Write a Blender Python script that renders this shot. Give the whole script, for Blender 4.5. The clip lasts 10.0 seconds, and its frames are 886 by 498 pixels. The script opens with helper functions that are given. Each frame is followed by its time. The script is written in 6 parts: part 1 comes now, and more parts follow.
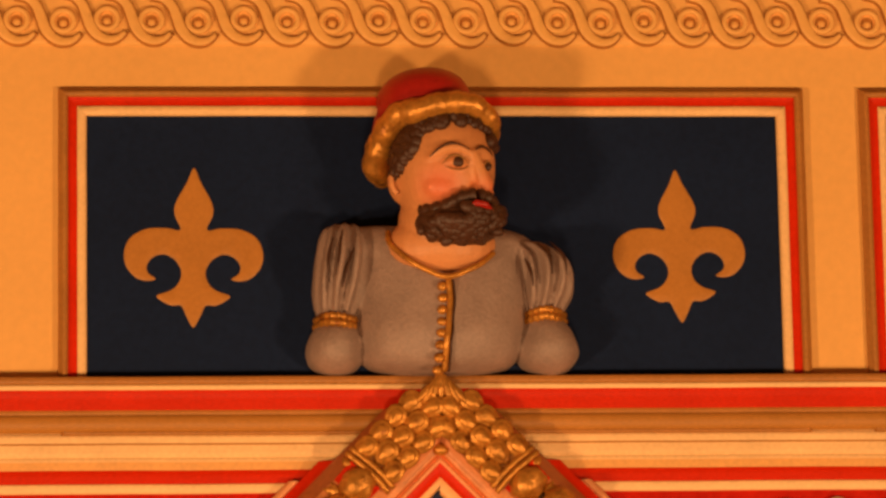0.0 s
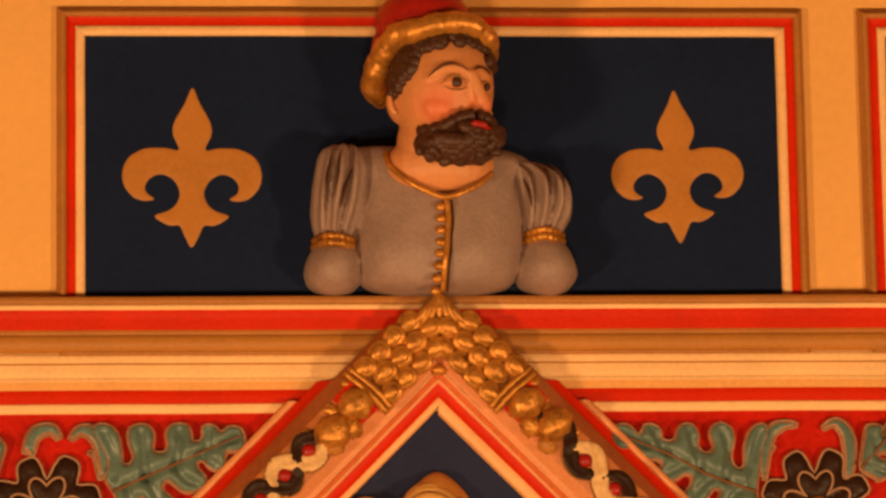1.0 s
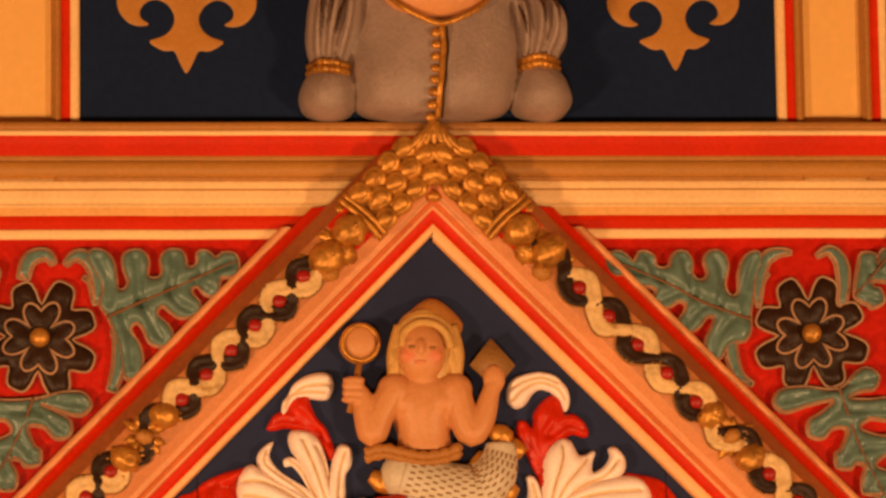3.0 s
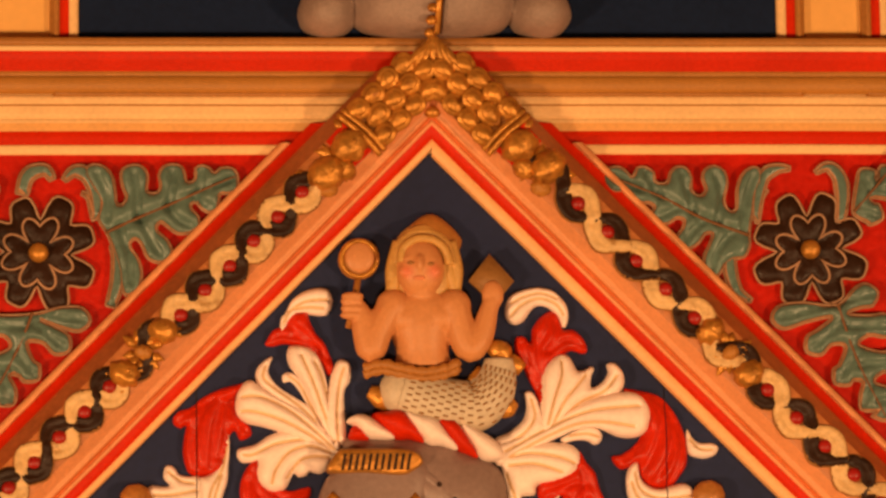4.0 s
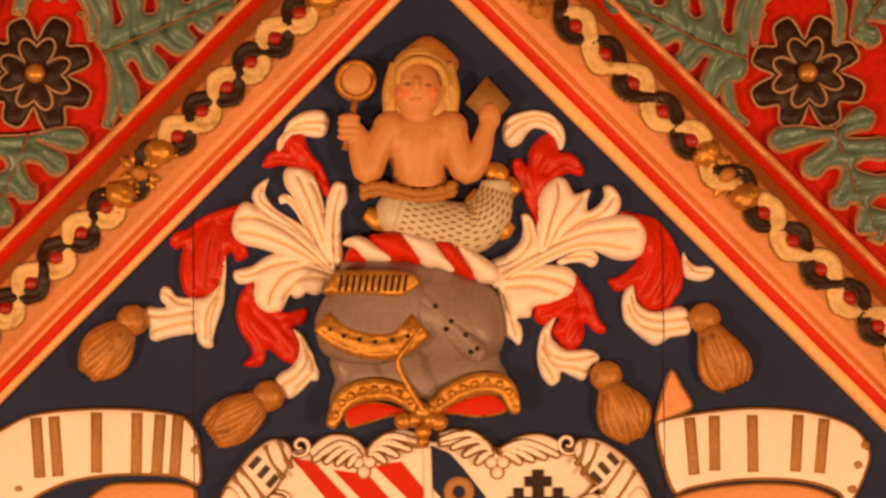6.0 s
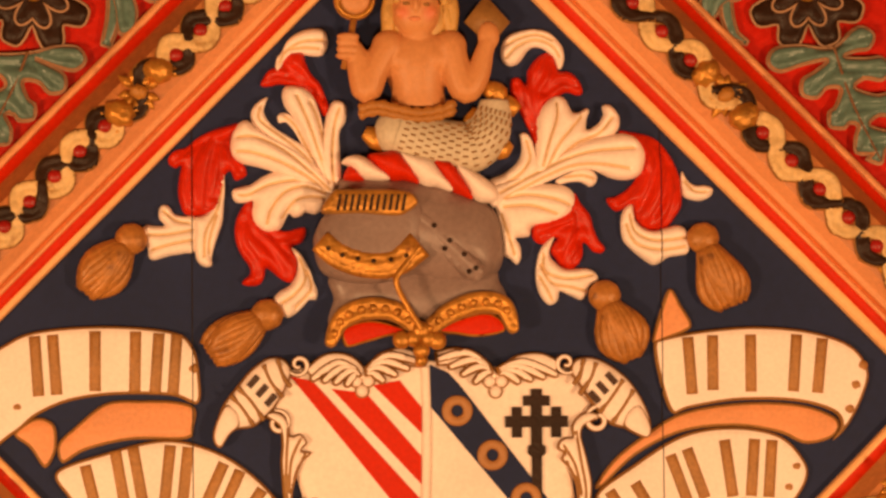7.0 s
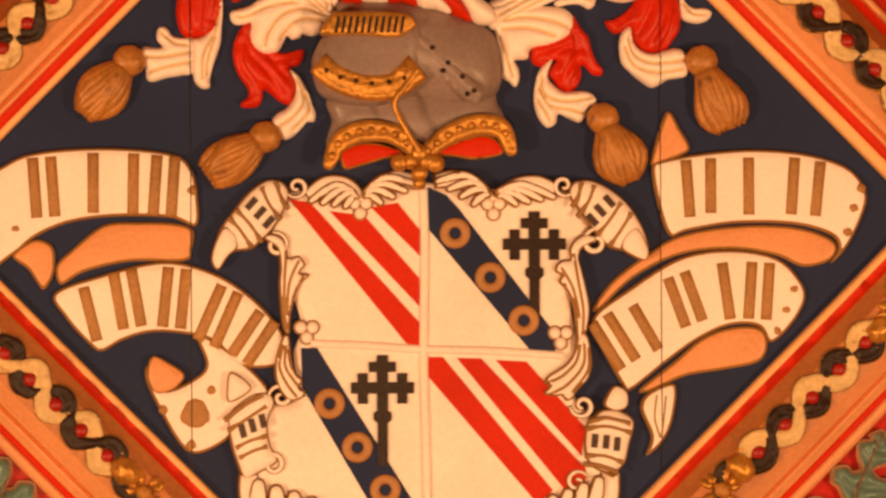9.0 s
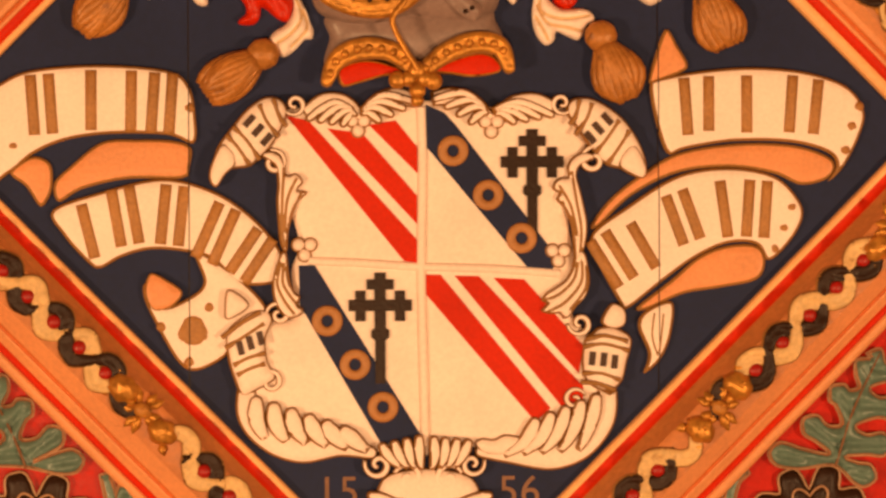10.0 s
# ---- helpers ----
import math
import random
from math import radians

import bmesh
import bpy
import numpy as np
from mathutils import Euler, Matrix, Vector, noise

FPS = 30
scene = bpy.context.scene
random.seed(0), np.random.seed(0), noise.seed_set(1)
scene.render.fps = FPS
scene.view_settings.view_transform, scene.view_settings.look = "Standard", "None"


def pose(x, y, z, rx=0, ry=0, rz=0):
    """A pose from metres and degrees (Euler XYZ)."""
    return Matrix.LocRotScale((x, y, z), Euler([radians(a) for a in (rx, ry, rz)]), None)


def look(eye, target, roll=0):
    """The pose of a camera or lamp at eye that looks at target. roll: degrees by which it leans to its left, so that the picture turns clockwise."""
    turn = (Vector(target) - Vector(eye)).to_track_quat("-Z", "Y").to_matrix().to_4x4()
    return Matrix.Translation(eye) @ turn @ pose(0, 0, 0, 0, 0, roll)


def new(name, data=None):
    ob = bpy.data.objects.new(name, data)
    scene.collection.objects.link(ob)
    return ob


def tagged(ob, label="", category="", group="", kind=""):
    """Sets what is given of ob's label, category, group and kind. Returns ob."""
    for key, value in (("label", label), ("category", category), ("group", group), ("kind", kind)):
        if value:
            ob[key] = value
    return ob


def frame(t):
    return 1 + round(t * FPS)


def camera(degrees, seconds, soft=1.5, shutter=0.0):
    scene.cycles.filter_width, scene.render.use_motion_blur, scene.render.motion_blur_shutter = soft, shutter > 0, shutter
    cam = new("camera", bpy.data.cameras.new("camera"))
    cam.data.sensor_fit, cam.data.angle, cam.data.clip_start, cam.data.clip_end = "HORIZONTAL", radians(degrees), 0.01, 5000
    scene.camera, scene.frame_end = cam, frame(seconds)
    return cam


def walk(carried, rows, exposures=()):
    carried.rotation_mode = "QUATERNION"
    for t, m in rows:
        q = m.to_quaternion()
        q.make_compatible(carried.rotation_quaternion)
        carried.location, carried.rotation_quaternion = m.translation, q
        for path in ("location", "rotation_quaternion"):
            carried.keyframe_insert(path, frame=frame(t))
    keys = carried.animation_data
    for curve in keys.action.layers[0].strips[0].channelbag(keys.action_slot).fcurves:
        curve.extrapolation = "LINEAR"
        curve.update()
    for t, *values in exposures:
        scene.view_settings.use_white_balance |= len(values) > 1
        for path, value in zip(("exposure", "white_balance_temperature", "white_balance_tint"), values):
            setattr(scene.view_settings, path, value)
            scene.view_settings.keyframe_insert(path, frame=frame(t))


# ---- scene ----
cam = camera(11.935, 10.0, soft=2.7)
EYE = (-0.580, -7.351, 1.580)
# seconds, yaw, pitch, roll of a camera that tilts down on a stand
TURNS = [
    (0.0, -4.620, 11.398, -1.026), (0.5, -4.621, 10.834, -0.977), (1.0, -4.623, 10.321, -0.954),
    (1.5, -4.629, 9.750, -0.892), (2.0, -4.640, 9.168, -0.882), (2.5, -4.646, 8.558, -0.824),
    (4.0, -4.662, 6.837, -0.715), (4.5, -4.661, 6.234, -0.723), (5.0, -4.672, 5.639, -0.655),
    (5.5, -4.675, 5.005, -0.586), (7.0, -4.690, 3.337, -0.441), (7.5, -4.689, 2.713, -0.451),
    (8.0, -4.690, 2.081, -0.394), (8.5, -4.692, 1.528, -0.346), (9.0, -4.700, 0.937, -0.332),
    (9.5, -4.706, 0.392, -0.277), (10.0, -4.724, -0.177, -0.268),
]
walk(cam, [(t, Matrix.Translation(EYE) @ pose(0, 0, 0, 0, 0, yaw) @ pose(0, 0, 0, 90 + pitch, 0, 0) @ pose(0, 0, 0, 0, 0, roll))
           for t, yaw, pitch, roll in TURNS])

# ---- light: warm unseen lamps low on each side, and an added front fill ----
world = bpy.data.worlds.new("room_air")
scene.world = world
world.use_nodes = True
world.node_tree.nodes["Background"].inputs[0].default_value = (1.0, 0.62, 0.32, 1)
world.node_tree.nodes["Background"].inputs[1].default_value = 0.02
scene.view_settings.exposure = 0.0


def lamp(name, place, aim, power, size, colour):
    data = bpy.data.lights.new(name, "AREA")
    data.shape, data.size, data.energy, data.color = "DISK", size, power, colour
    ob = new(name, data)
    ob.matrix_world = look(place, aim)
    return ob


WARM = (1.0, 0.578, 0.268)
lamp("unseen_light", (-4.4, -4.5, 0.45), (0, 0, 2.3), 222, 0.6, WARM)
lamp("unseen_light", (4.2, -5.0, 0.5), (0, 0, 2.4), 210, 0.6, WARM)
# Added frontal fill to soften the side shadows; no such lamp is known
lamp("unseen_light", (-0.4, -5.2, 0.6), (0, 0, 2.0), 108, 0.6, WARM)


# ---- materials ----
def paint(name, colour, rough=0.5, vary=0.12, bump=0.25, fine=140.0, coarse=9.0, wear=None, metal=0.0, shine=0.4):
    """Brushed paint over carved wood: tone drifts at two scales, brush relief, optional worn colour."""
    m = bpy.data.materials.new(name)
    m.use_nodes = True
    nt = m.node_tree
    b = nt.nodes["Principled BSDF"]
    b.inputs["Roughness"].default_value = rough
    b.inputs["Metallic"].default_value = metal
    b.inputs["Specular IOR Level"].default_value = shine
    geo = nt.nodes.new("ShaderNodeNewGeometry")
    big = nt.nodes.new("ShaderNodeTexNoise")
    big.inputs["Scale"].default_value, big.inputs["Detail"].default_value = coarse, 4
    small = nt.nodes.new("ShaderNodeTexNoise")
    small.inputs["Scale"].default_value, small.inputs["Detail"].default_value = fine, 5
    for n in (big, small):
        nt.links.new(geo.outputs["Position"], n.inputs["Vector"])
    add = nt.nodes.new("ShaderNodeMath")
    add.operation = "ADD"
    nt.links.new(big.outputs["Fac"], add.inputs[0])
    nt.links.new(small.outputs["Fac"], add.inputs[1])
    ramp = nt.nodes.new("ShaderNodeMapRange")
    ramp.inputs["From Min"].default_value, ramp.inputs["From Max"].default_value = 0.7, 1.3
    ramp.inputs["To Min"].default_value, ramp.inputs["To Max"].default_value = 1 - vary, 1 + vary
    nt.links.new(add.outputs[0], ramp.inputs["Value"])
    hsv = nt.nodes.new("ShaderNodeHueSaturation")
    hsv.inputs["Color"].default_value = (*colour, 1)
    nt.links.new(ramp.outputs[0], hsv.inputs["Value"])
    out = hsv.outputs["Color"]
    if wear:
        mask = nt.nodes.new("ShaderNodeMapRange")
        mask.inputs["From Min"].default_value, mask.inputs["From Max"].default_value = 0.60, 0.70
        spots = nt.nodes.new("ShaderNodeTexNoise")
        spots.inputs["Scale"].default_value, spots.inputs["Detail"].default_value = 34.0, 7
        nt.links.new(geo.outputs["Position"], spots.inputs["Vector"])
        nt.links.new(spots.outputs["Fac"], mask.inputs["Value"])
        mix = nt.nodes.new("ShaderNodeMixRGB")
        mix.inputs["Color2"].default_value = (*wear, 1)
        nt.links.new(mask.outputs[0], mix.inputs["Fac"])
        nt.links.new(out, mix.inputs["Color1"])
        out = mix.outputs["Color"]
    nt.links.new(out, b.inputs["Base Color"])
    rr = nt.nodes.new("ShaderNodeMapRange")
    rr.inputs["To Min"].default_value, rr.inputs["To Max"].default_value = rough - 0.1, rough + 0.12
    nt.links.new(small.outputs["Fac"], rr.inputs["Value"])
    nt.links.new(rr.outputs[0], b.inputs["Roughness"])
    bp = nt.nodes.new("ShaderNodeBump")
    bp.inputs["Strength"].default_value, bp.inputs["Distance"].default_value = bump, 0.003
    nt.links.new(add.outputs[0], bp.inputs["Height"])
    nt.links.new(bp.outputs[0], b.inputs["Normal"])
    return m


BUFF = paint("buff_wall_paint", (0.82, 0.44, 0.125), 0.55, 0.06, 0.10, 60, 3)
CREAM = paint("cream_paint", (0.88, 0.55, 0.25), 0.45, 0.10, 0.25)
WHITE = paint("ivory_paint", (0.95, 0.785, 0.71), 0.45, 0.08, 0.2)
PEACH = paint("peach_fillet_paint", (0.90, 0.47, 0.20), 0.45, 0.12, 0.25)
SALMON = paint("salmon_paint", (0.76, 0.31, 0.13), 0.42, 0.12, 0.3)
RED = paint("vermilion_paint", (0.60, 0.021, 0.0005), 0.45, 0.12, 0.22, shine=0.14)
LACQUER = paint("red_lacquer", (0.57, 0.018, 0.0005), 0.37, 0.16, 0.16, 90, 12, shine=0.26)
DEEPRED = paint("deep_red_paint", (0.34, 0.009, 0.005), 0.4, 0.16, 0.25)
BROWN = paint("ochre_brown_paint", (0.42, 0.17, 0.035), 0.45, 0.15, 0.25)
NAVY = paint("navy_board_paint", (0.0150, 0.0225, 0.072), 0.6, 0.16, 0.2, 90, 4, shine=0.2)
INK = paint("blue_black_board_paint", (0.0066, 0.0145, 0.045), 0.65, 0.2, 0.2, 90, 4, shine=0.1)
GOLD = paint("gold_paint", (0.54, 0.235, 0.038), 0.36, 0.3, 0.7, 90, 25, wear=(0.24, 0.075, 0.011), metal=0.5)
OCHRE = paint("ochre_tassel_paint", (0.43, 0.170, 0.036), 0.40, 0.25, 0.4, 120, 20, wear=(0.22, 0.08, 0.02), metal=0.1)
DULLGOLD = paint("dull_gold_paint", (0.46, 0.19, 0.032), 0.5, 0.10, 0.10)
RINGS = paint("ring_ochre_paint", (0.44, 0.200, 0.070), 0.5, 0.12, 0.15)
TAN = paint("tan_ribbon_paint", (0.70, 0.45, 0.20), 0.42, 0.2, 0.35, 120, 20, wear=(0.45, 0.24, 0.08))
BLACK = paint("brown_black_paint", (0.028, 0.011, 0.0055), 0.4, 0.3, 0.3, shine=0.22)
SPANRED = paint("spandrel_red_paint", (0.49, 0.010, 0.0008), 0.4, 0.18, 0.35, 90, 8, shine=0.2)
# Slope salmon darkened: shade of up-facing sides put into the colour; ridge too
SLOPE_SHADE = paint("shaded_slope_paint", (0.50, 0.175, 0.052), 0.42, 0.18, 0.3, 90, 8)
OUTER_SHADE = paint("shaded_outer_slope_paint", (0.38, 0.105, 0.028), 0.42, 0.22, 0.3, 90, 8)
COVE = paint("orange_cove_paint", (0.74, 0.36, 0.10), 0.5, 0.12, 0.2)
STRIPE = paint("orange_line_paint", (0.62, 0.13, 0.02), 0.42, 0.15, 0.2)
# Tan for the lines along the grooves of ivory blades
GROOVE_TAN = paint("tan_groove_paint", (0.74, 0.50, 0.29), 0.5, 0.15, 0.2)
GREEN = paint("grey_green_paint", (0.104, 0.170, 0.142), 0.33, 0.18, 0.14, 110, 12)
GREY = paint("warm_grey_paint", (0.315, 0.222, 0.188), 0.55, 0.15, 0.5, 150, 14)
STEEL = paint("steel_grey_paint", (0.265, 0.180, 0.162), 0.36, 0.14, 0.10, 110, 7)


def rouged(name, spots):
    """Flesh paint with rosy cheeks brushed on at the given places (x, y, z, radius)."""
    m = paint(name, (0.63, 0.268, 0.100), 0.45, 0.08, 0.15)
    nt = m.node_tree
    b = nt.nodes["Principled BSDF"]
    out = b.inputs["Base Color"].links[0].from_socket
    geo = nt.nodes.new("ShaderNodeNewGeometry")
    for x, y, z, r in spots:
        far = nt.nodes.new("ShaderNodeVectorMath")
        far.operation = "DISTANCE"
        nt.links.new(geo.outputs["Position"], far.inputs[0])
        far.inputs[1].default_value = (x, y, z)
        fade = nt.nodes.new("ShaderNodeMapRange")
        fade.interpolation_type = "SMOOTHSTEP"
        fade.inputs["From Min"].default_value, fade.inputs["From Max"].default_value = r * 0.05, r
        fade.inputs["To Min"].default_value, fade.inputs["To Max"].default_value = 0.62, 0.0
        nt.links.new(far.outputs["Value"], fade.inputs["Value"])
        mix = nt.nodes.new("ShaderNodeMixRGB")
        mix.inputs["Color2"].default_value = (0.72, 0.12, 0.055, 1)
        nt.links.new(fade.outputs[0], mix.inputs["Fac"])
        nt.links.new(out, mix.inputs["Color1"])
        out = mix.outputs["Color"]
    nt.links.new(out, b.inputs["Base Color"])
    return m


BLUSH = paint("blush_paint", (0.74, 0.265, 0.12), 0.45, 0.08, 0.15)
HAIR = paint("dark_hair_paint", (0.060, 0.022, 0.010), 0.45, 0.25, 0.4)
BLOND = paint("blond_hair_paint", (0.60, 0.33, 0.09), 0.42, 0.15, 0.3)
SCALE = paint("pale_scale_paint", (0.62, 0.52, 0.39), 0.45, 0.12, 0.2)
LETTER = paint("letter_gold_paint", (0.40, 0.185, 0.055), 0.5, 0.25, 0.25)
LINE = paint("brown_line_paint", (0.32, 0.150, 0.040), 0.5, 0.2, 0.2)
PLASTER = paint("plaster_paint", (0.22, 0.15, 0.10), 0.8, 0.08, 0.2, 60, 2)
BOARDS = paint("floor_wood", (0.16, 0.08, 0.035), 0.45, 0.25, 0.3, 70, 6)

# ---- helpers: the wall's own measure is in millimetres, u to the right of its axis, v down from the ledge, d out of the wall ----
LEDGE = 2.8348


def spot(u, v, d=0.0):
    return Vector((u * 0.001, -d * 0.001, LEDGE - v * 0.001))


def finish(name, bm, mats, parent=None, smooth=True, label=""):
    me = bpy.data.meshes.new(name)
    bmesh.ops.recalc_face_normals(bm, faces=bm.faces[:])
    for f in bm.faces:
        f.smooth = smooth
    bm.to_mesh(me)
    bm.free()
    for m in (mats if isinstance(mats, (list, tuple)) else [mats]):
        me.materials.append(m)
    ob = new(name, me)
    if parent:
        ob.parent = parent
    if label:
        ob["label"] = label
    return ob


def part(name, bm, mats, parent, label="", smooth=True):
    return finish(name, bm, mats, parent, smooth, label)


def thing(name, label, category, group="", kind=""):
    ob = new(name)
    ob.empty_display_size = 0.05
    return tagged(ob, label, category, group, kind)


def spline(points, closed=False, step=4.0):
    """An even Catmull-Rom line through the points."""
    p = [np.array(q, float) for q in points]
    n = len(p)
    out = []
    for i in range(n if closed else n - 1):
        if closed:
            a, b, c, e = p[i - 1], p[i], p[(i + 1) % n], p[(i + 2) % n]
        else:
            a, b, c, e = p[max(i - 1, 0)], p[i], p[i + 1], p[min(i + 2, n - 1)]
        k = max(2, int(np.linalg.norm(c - b) / step))
        for j in range(k):
            t = j / k
            out.append(0.5 * (2 * b + (c - a) * t + (2 * a - 5 * b + 4 * c - e) * t ** 2 + (3 * b - a - 3 * c + e) * t ** 3))
    if not closed:
        out.append(p[-1])
    return np.array(out)


def away(points, line, closed=False):
    """Distance of many points from a line of short pieces."""
    a = line if closed else line[:-1]
    b = np.roll(line, -1, 0) if closed else line[1:]
    ab = b - a
    ll = np.maximum((ab ** 2).sum(1), 1e-9)
    best = np.full(len(points), 1e9)
    for i in range(len(a)):
        w = points - a[i]
        t = np.clip((w @ ab[i]) / ll[i], 0, 1)
        best = np.minimum(best, np.hypot(*(w - t[:, None] * ab[i]).T))
    return best


def inside(points, line):
    c = np.zeros(len(points), bool)
    x, y = points.T
    for (x1, y1), (x2, y2) in zip(line, np.roll(line, -1, 0)):
        if y1 == y2:
            continue
        c ^= ((y1 > y) != (y2 > y)) & (x < (x2 - x1) * (y - y1) / (y2 - y1) + x1)
    return c


def split(bm):
    """Cuts a carving where the planks behind it part."""
    for u in (-414.0, 404.0):
        for du in (-1.0, 1.0):
            bmesh.ops.bisect_plane(bm, geom=bm.verts[:] + bm.edges[:] + bm.faces[:], plane_co=spot(u + du, 0), plane_no=(1, 0, 0))
        gone = [f for f in bm.faces if abs(f.calc_center_median().x * 1000 - u) < 0.99]
        bmesh.ops.delete(bm, geom=gone, context="FACES")


def relief(name, outline, mats, parent, high=12.0, round_=14.0, base=6.0, veins=(), rim=0.0, cell=7.0, smooth_line=True,
           step=5.0, edge=0.35, label="", tilt=(0, 0), lumps=0.0, foot=None):
    """A carved piece: an outline filled with a swelling surface that falls to its edge. veins: (points, width, depth, material index or None)."""
    from mathutils.geometry import delaunay_2d_cdt
    line = spline(outline, True, step) if smooth_line else np.array(outline, float)
    lo, hi = line.min(0), line.max(0)
    rows = []
    k = 0
    y = lo[1] + cell / 2
    while y < hi[1]:
        xs = np.arange(lo[0] + (cell / 2 if k % 2 else 0), hi[0], cell)
        rows.append(np.stack([xs, np.full(len(xs), y)], 1))
        y += cell * 0.866
        k += 1
    extra = []
    if rim:
        tang = np.roll(line, -1, 0) - np.roll(line, 1, 0)
        tang /= np.maximum(np.hypot(*tang.T), 1e-6)[:, None]
        for s in (-1, 1):
            extra.append(line + s * rim * np.stack([-tang[:, 1], tang[:, 0]], 1))
    marks = []
    for pts_v, width, depth, mi in veins:
        if mi is not None:
            vl = spline(pts_v, False, step)
            tv = np.gradient(vl, axis=0)
            tv /= np.maximum(np.hypot(*tv.T), 1e-6)[:, None]
            for k in (-0.8, 0.0, 0.8):
                marks.append(vl + k * width * np.stack([-tv[:, 1], tv[:, 0]], 1))
            body = np.concatenate(rows)
            rows = [body[away(body, vl) > width * 1.5]]
    nmark = sum(len(m) for m in marks)
    grid = np.concatenate(rows + marks + extra) if rows else np.zeros((0, 2))
    keep = inside(grid, line)
    dist = away(grid, line, True)
    nrow = sum(len(r) for r in rows) + nmark
    need = np.full(len(grid), cell * 0.45)
    need[nrow:] = rim * 0.93
    keep &= dist > need
    if rim:
        keep[:nrow] &= np.abs(dist[:nrow] - rim) > cell * 0.3
    pts = np.concatenate([line, grid[keep]])
    n = len(line)
    vs, es, fs, _, _, _ = delaunay_2d_cdt([Vector(p) for p in pts], [(i, (i + 1) % n) for i in range(n)], [], 1, 1e-4)
    P = np.array([tuple(v) for v in vs])
    dist = away(P, line, True)
    q = np.clip(dist / round_, 0, 1)
    h = high * (edge + (1 - edge) * np.sqrt(np.maximum(0, 1 - (1 - q) ** 2)))
    vein_d = []
    for pts_v, width, depth, mi in veins:
        dv = away(P, spline(pts_v, False, step))
        h = h + depth * np.exp(-(dv / width) ** 2) * np.clip(dist / 4, 0, 1)
        vein_d.append((pts_v, width, mi))
    mid = P.mean(0)
    h = h + (P - mid) @ np.array(tilt)
    if lumps:
        h = h + np.array([lumps * noise.noise(Vector((p[0] * 0.035, p[1] * 0.035, 3.1))) for p in P])
    h = np.maximum(h, 0.5)
    bm = bmesh.new()
    top = [bm.verts.new(spot(p[0], p[1], base + z)) for p, z in zip(P, h)]
    cents, faces = [], []
    for f in fs:
        c = P[list(f)].mean(0)
        cents.append(c)
        faces.append(f)
    ok = inside(np.array(cents), line)
    cd = away(np.array(cents), line, True)
    vd = [(away(np.array(cents), spline(pv, False, step)), w, mi) for pv, w, mi in vein_d if mi is not None]
    count = {}
    for i, f in enumerate(faces):
        if not ok[i]:
            continue
        try:
            face = bm.faces.new([top[j] for j in f])
        except ValueError:
            continue
        if rim and cd[i] < rim * 0.97:
            face.material_index = 1
        for d_, w, mi in vd:
            if d_[i] < w * 0.8:
                face.material_index = mi
        for a, b in zip(f, f[1:] + f[:1]):
            key = (min(a, b), max(a, b))
            count[key] = count.get(key, 0) + 1
    back = {}
    foot = base - 3 if foot is None else foot
    for (a, b), c in count.items():
        if c == 1:
            for j in (a, b):
                if j not in back:
                    back[j] = bm.verts.new(spot(P[j][0], P[j][1], foot))
            face = bm.faces.new([top[a], top[b], back[b], back[a]])
            face.material_index = 1 if rim else 0
    if parent is not None and parent.name.split(".")[0] in ("motto_scroll", "mantling"):
        split(bm)
    return part(name, bm, mats, parent, label)


def tube_into(bm, pts, radius, sides=8, closed=False, mi=0, flat=1.0):
    """Adds a round bar along 3D points (metres); radius in metres, a number or one for each point."""
    pts = [Vector(p) for p in pts]
    n = len(pts)
    rad = radius if hasattr(radius, "__len__") else [radius] * n
    rings = []
    out = Vector((0, -1, 0))
    for i, p in enumerate(pts):
        a = pts[i - 1] if (i or closed) else p
        b = pts[(i + 1) % n] if (i < n - 1 or closed) else p
        t = (b - a).normalized() if (b - a).length else Vector((1, 0, 0))
        x = t.cross(out)
        x = x.normalized() if x.length > 1e-5 else Vector((1, 0, 0))
        y = x.cross(t).normalized()
        rings.append([bm.verts.new(p + float(rad[i]) * (x * math.cos(g) + flat * y * math.sin(g))) for g in [2 * math.pi * k / sides for k in range(sides)]])
    for i in range(n if closed else n - 1):
        r, s = rings[i], rings[(i + 1) % n]
        for k in range(sides):
            f = bm.faces.new([r[k], r[(k + 1) % sides], s[(k + 1) % sides], s[k]])
            f.material_index = mi
    if not closed:
        for r in (rings[0], rings[-1]):
            bm.faces.new(r).material_index = mi


def ball_into(bm, place, size, mi=0, turn=None, seg=14, rings=9, shape=None):
    """Adds an ellipsoid; size holds its three half lengths in metres. shape may push each unit point."""
    m = Matrix.Translation(place) @ (turn or Matrix.Identity(4)) @ Matrix.Diagonal((*size, 1))
    put = lambda c: bm.verts.new(m @ (shape(c) if shape else c))
    top, foot = put(Vector((0, 0, 1))), put(Vector((0, 0, -1)))
    rows = []
    for j in range(1, rings):
        z, r = math.cos(math.pi * j / rings), math.sin(math.pi * j / rings)
        rows.append([put(Vector((r * math.cos(2 * math.pi * k / seg), r * math.sin(2 * math.pi * k / seg), z))) for k in range(seg)])
    faces = []
    for k in range(seg):
        n = (k + 1) % seg
        faces += [(top, rows[0][k], rows[0][n]), (foot, rows[-1][n], rows[-1][k])]
        faces += [(p[k], q[k], q[n], p[n]) for p, q in zip(rows, rows[1:])]
    for f in faces:
        bm.faces.new(f).material_index = mi


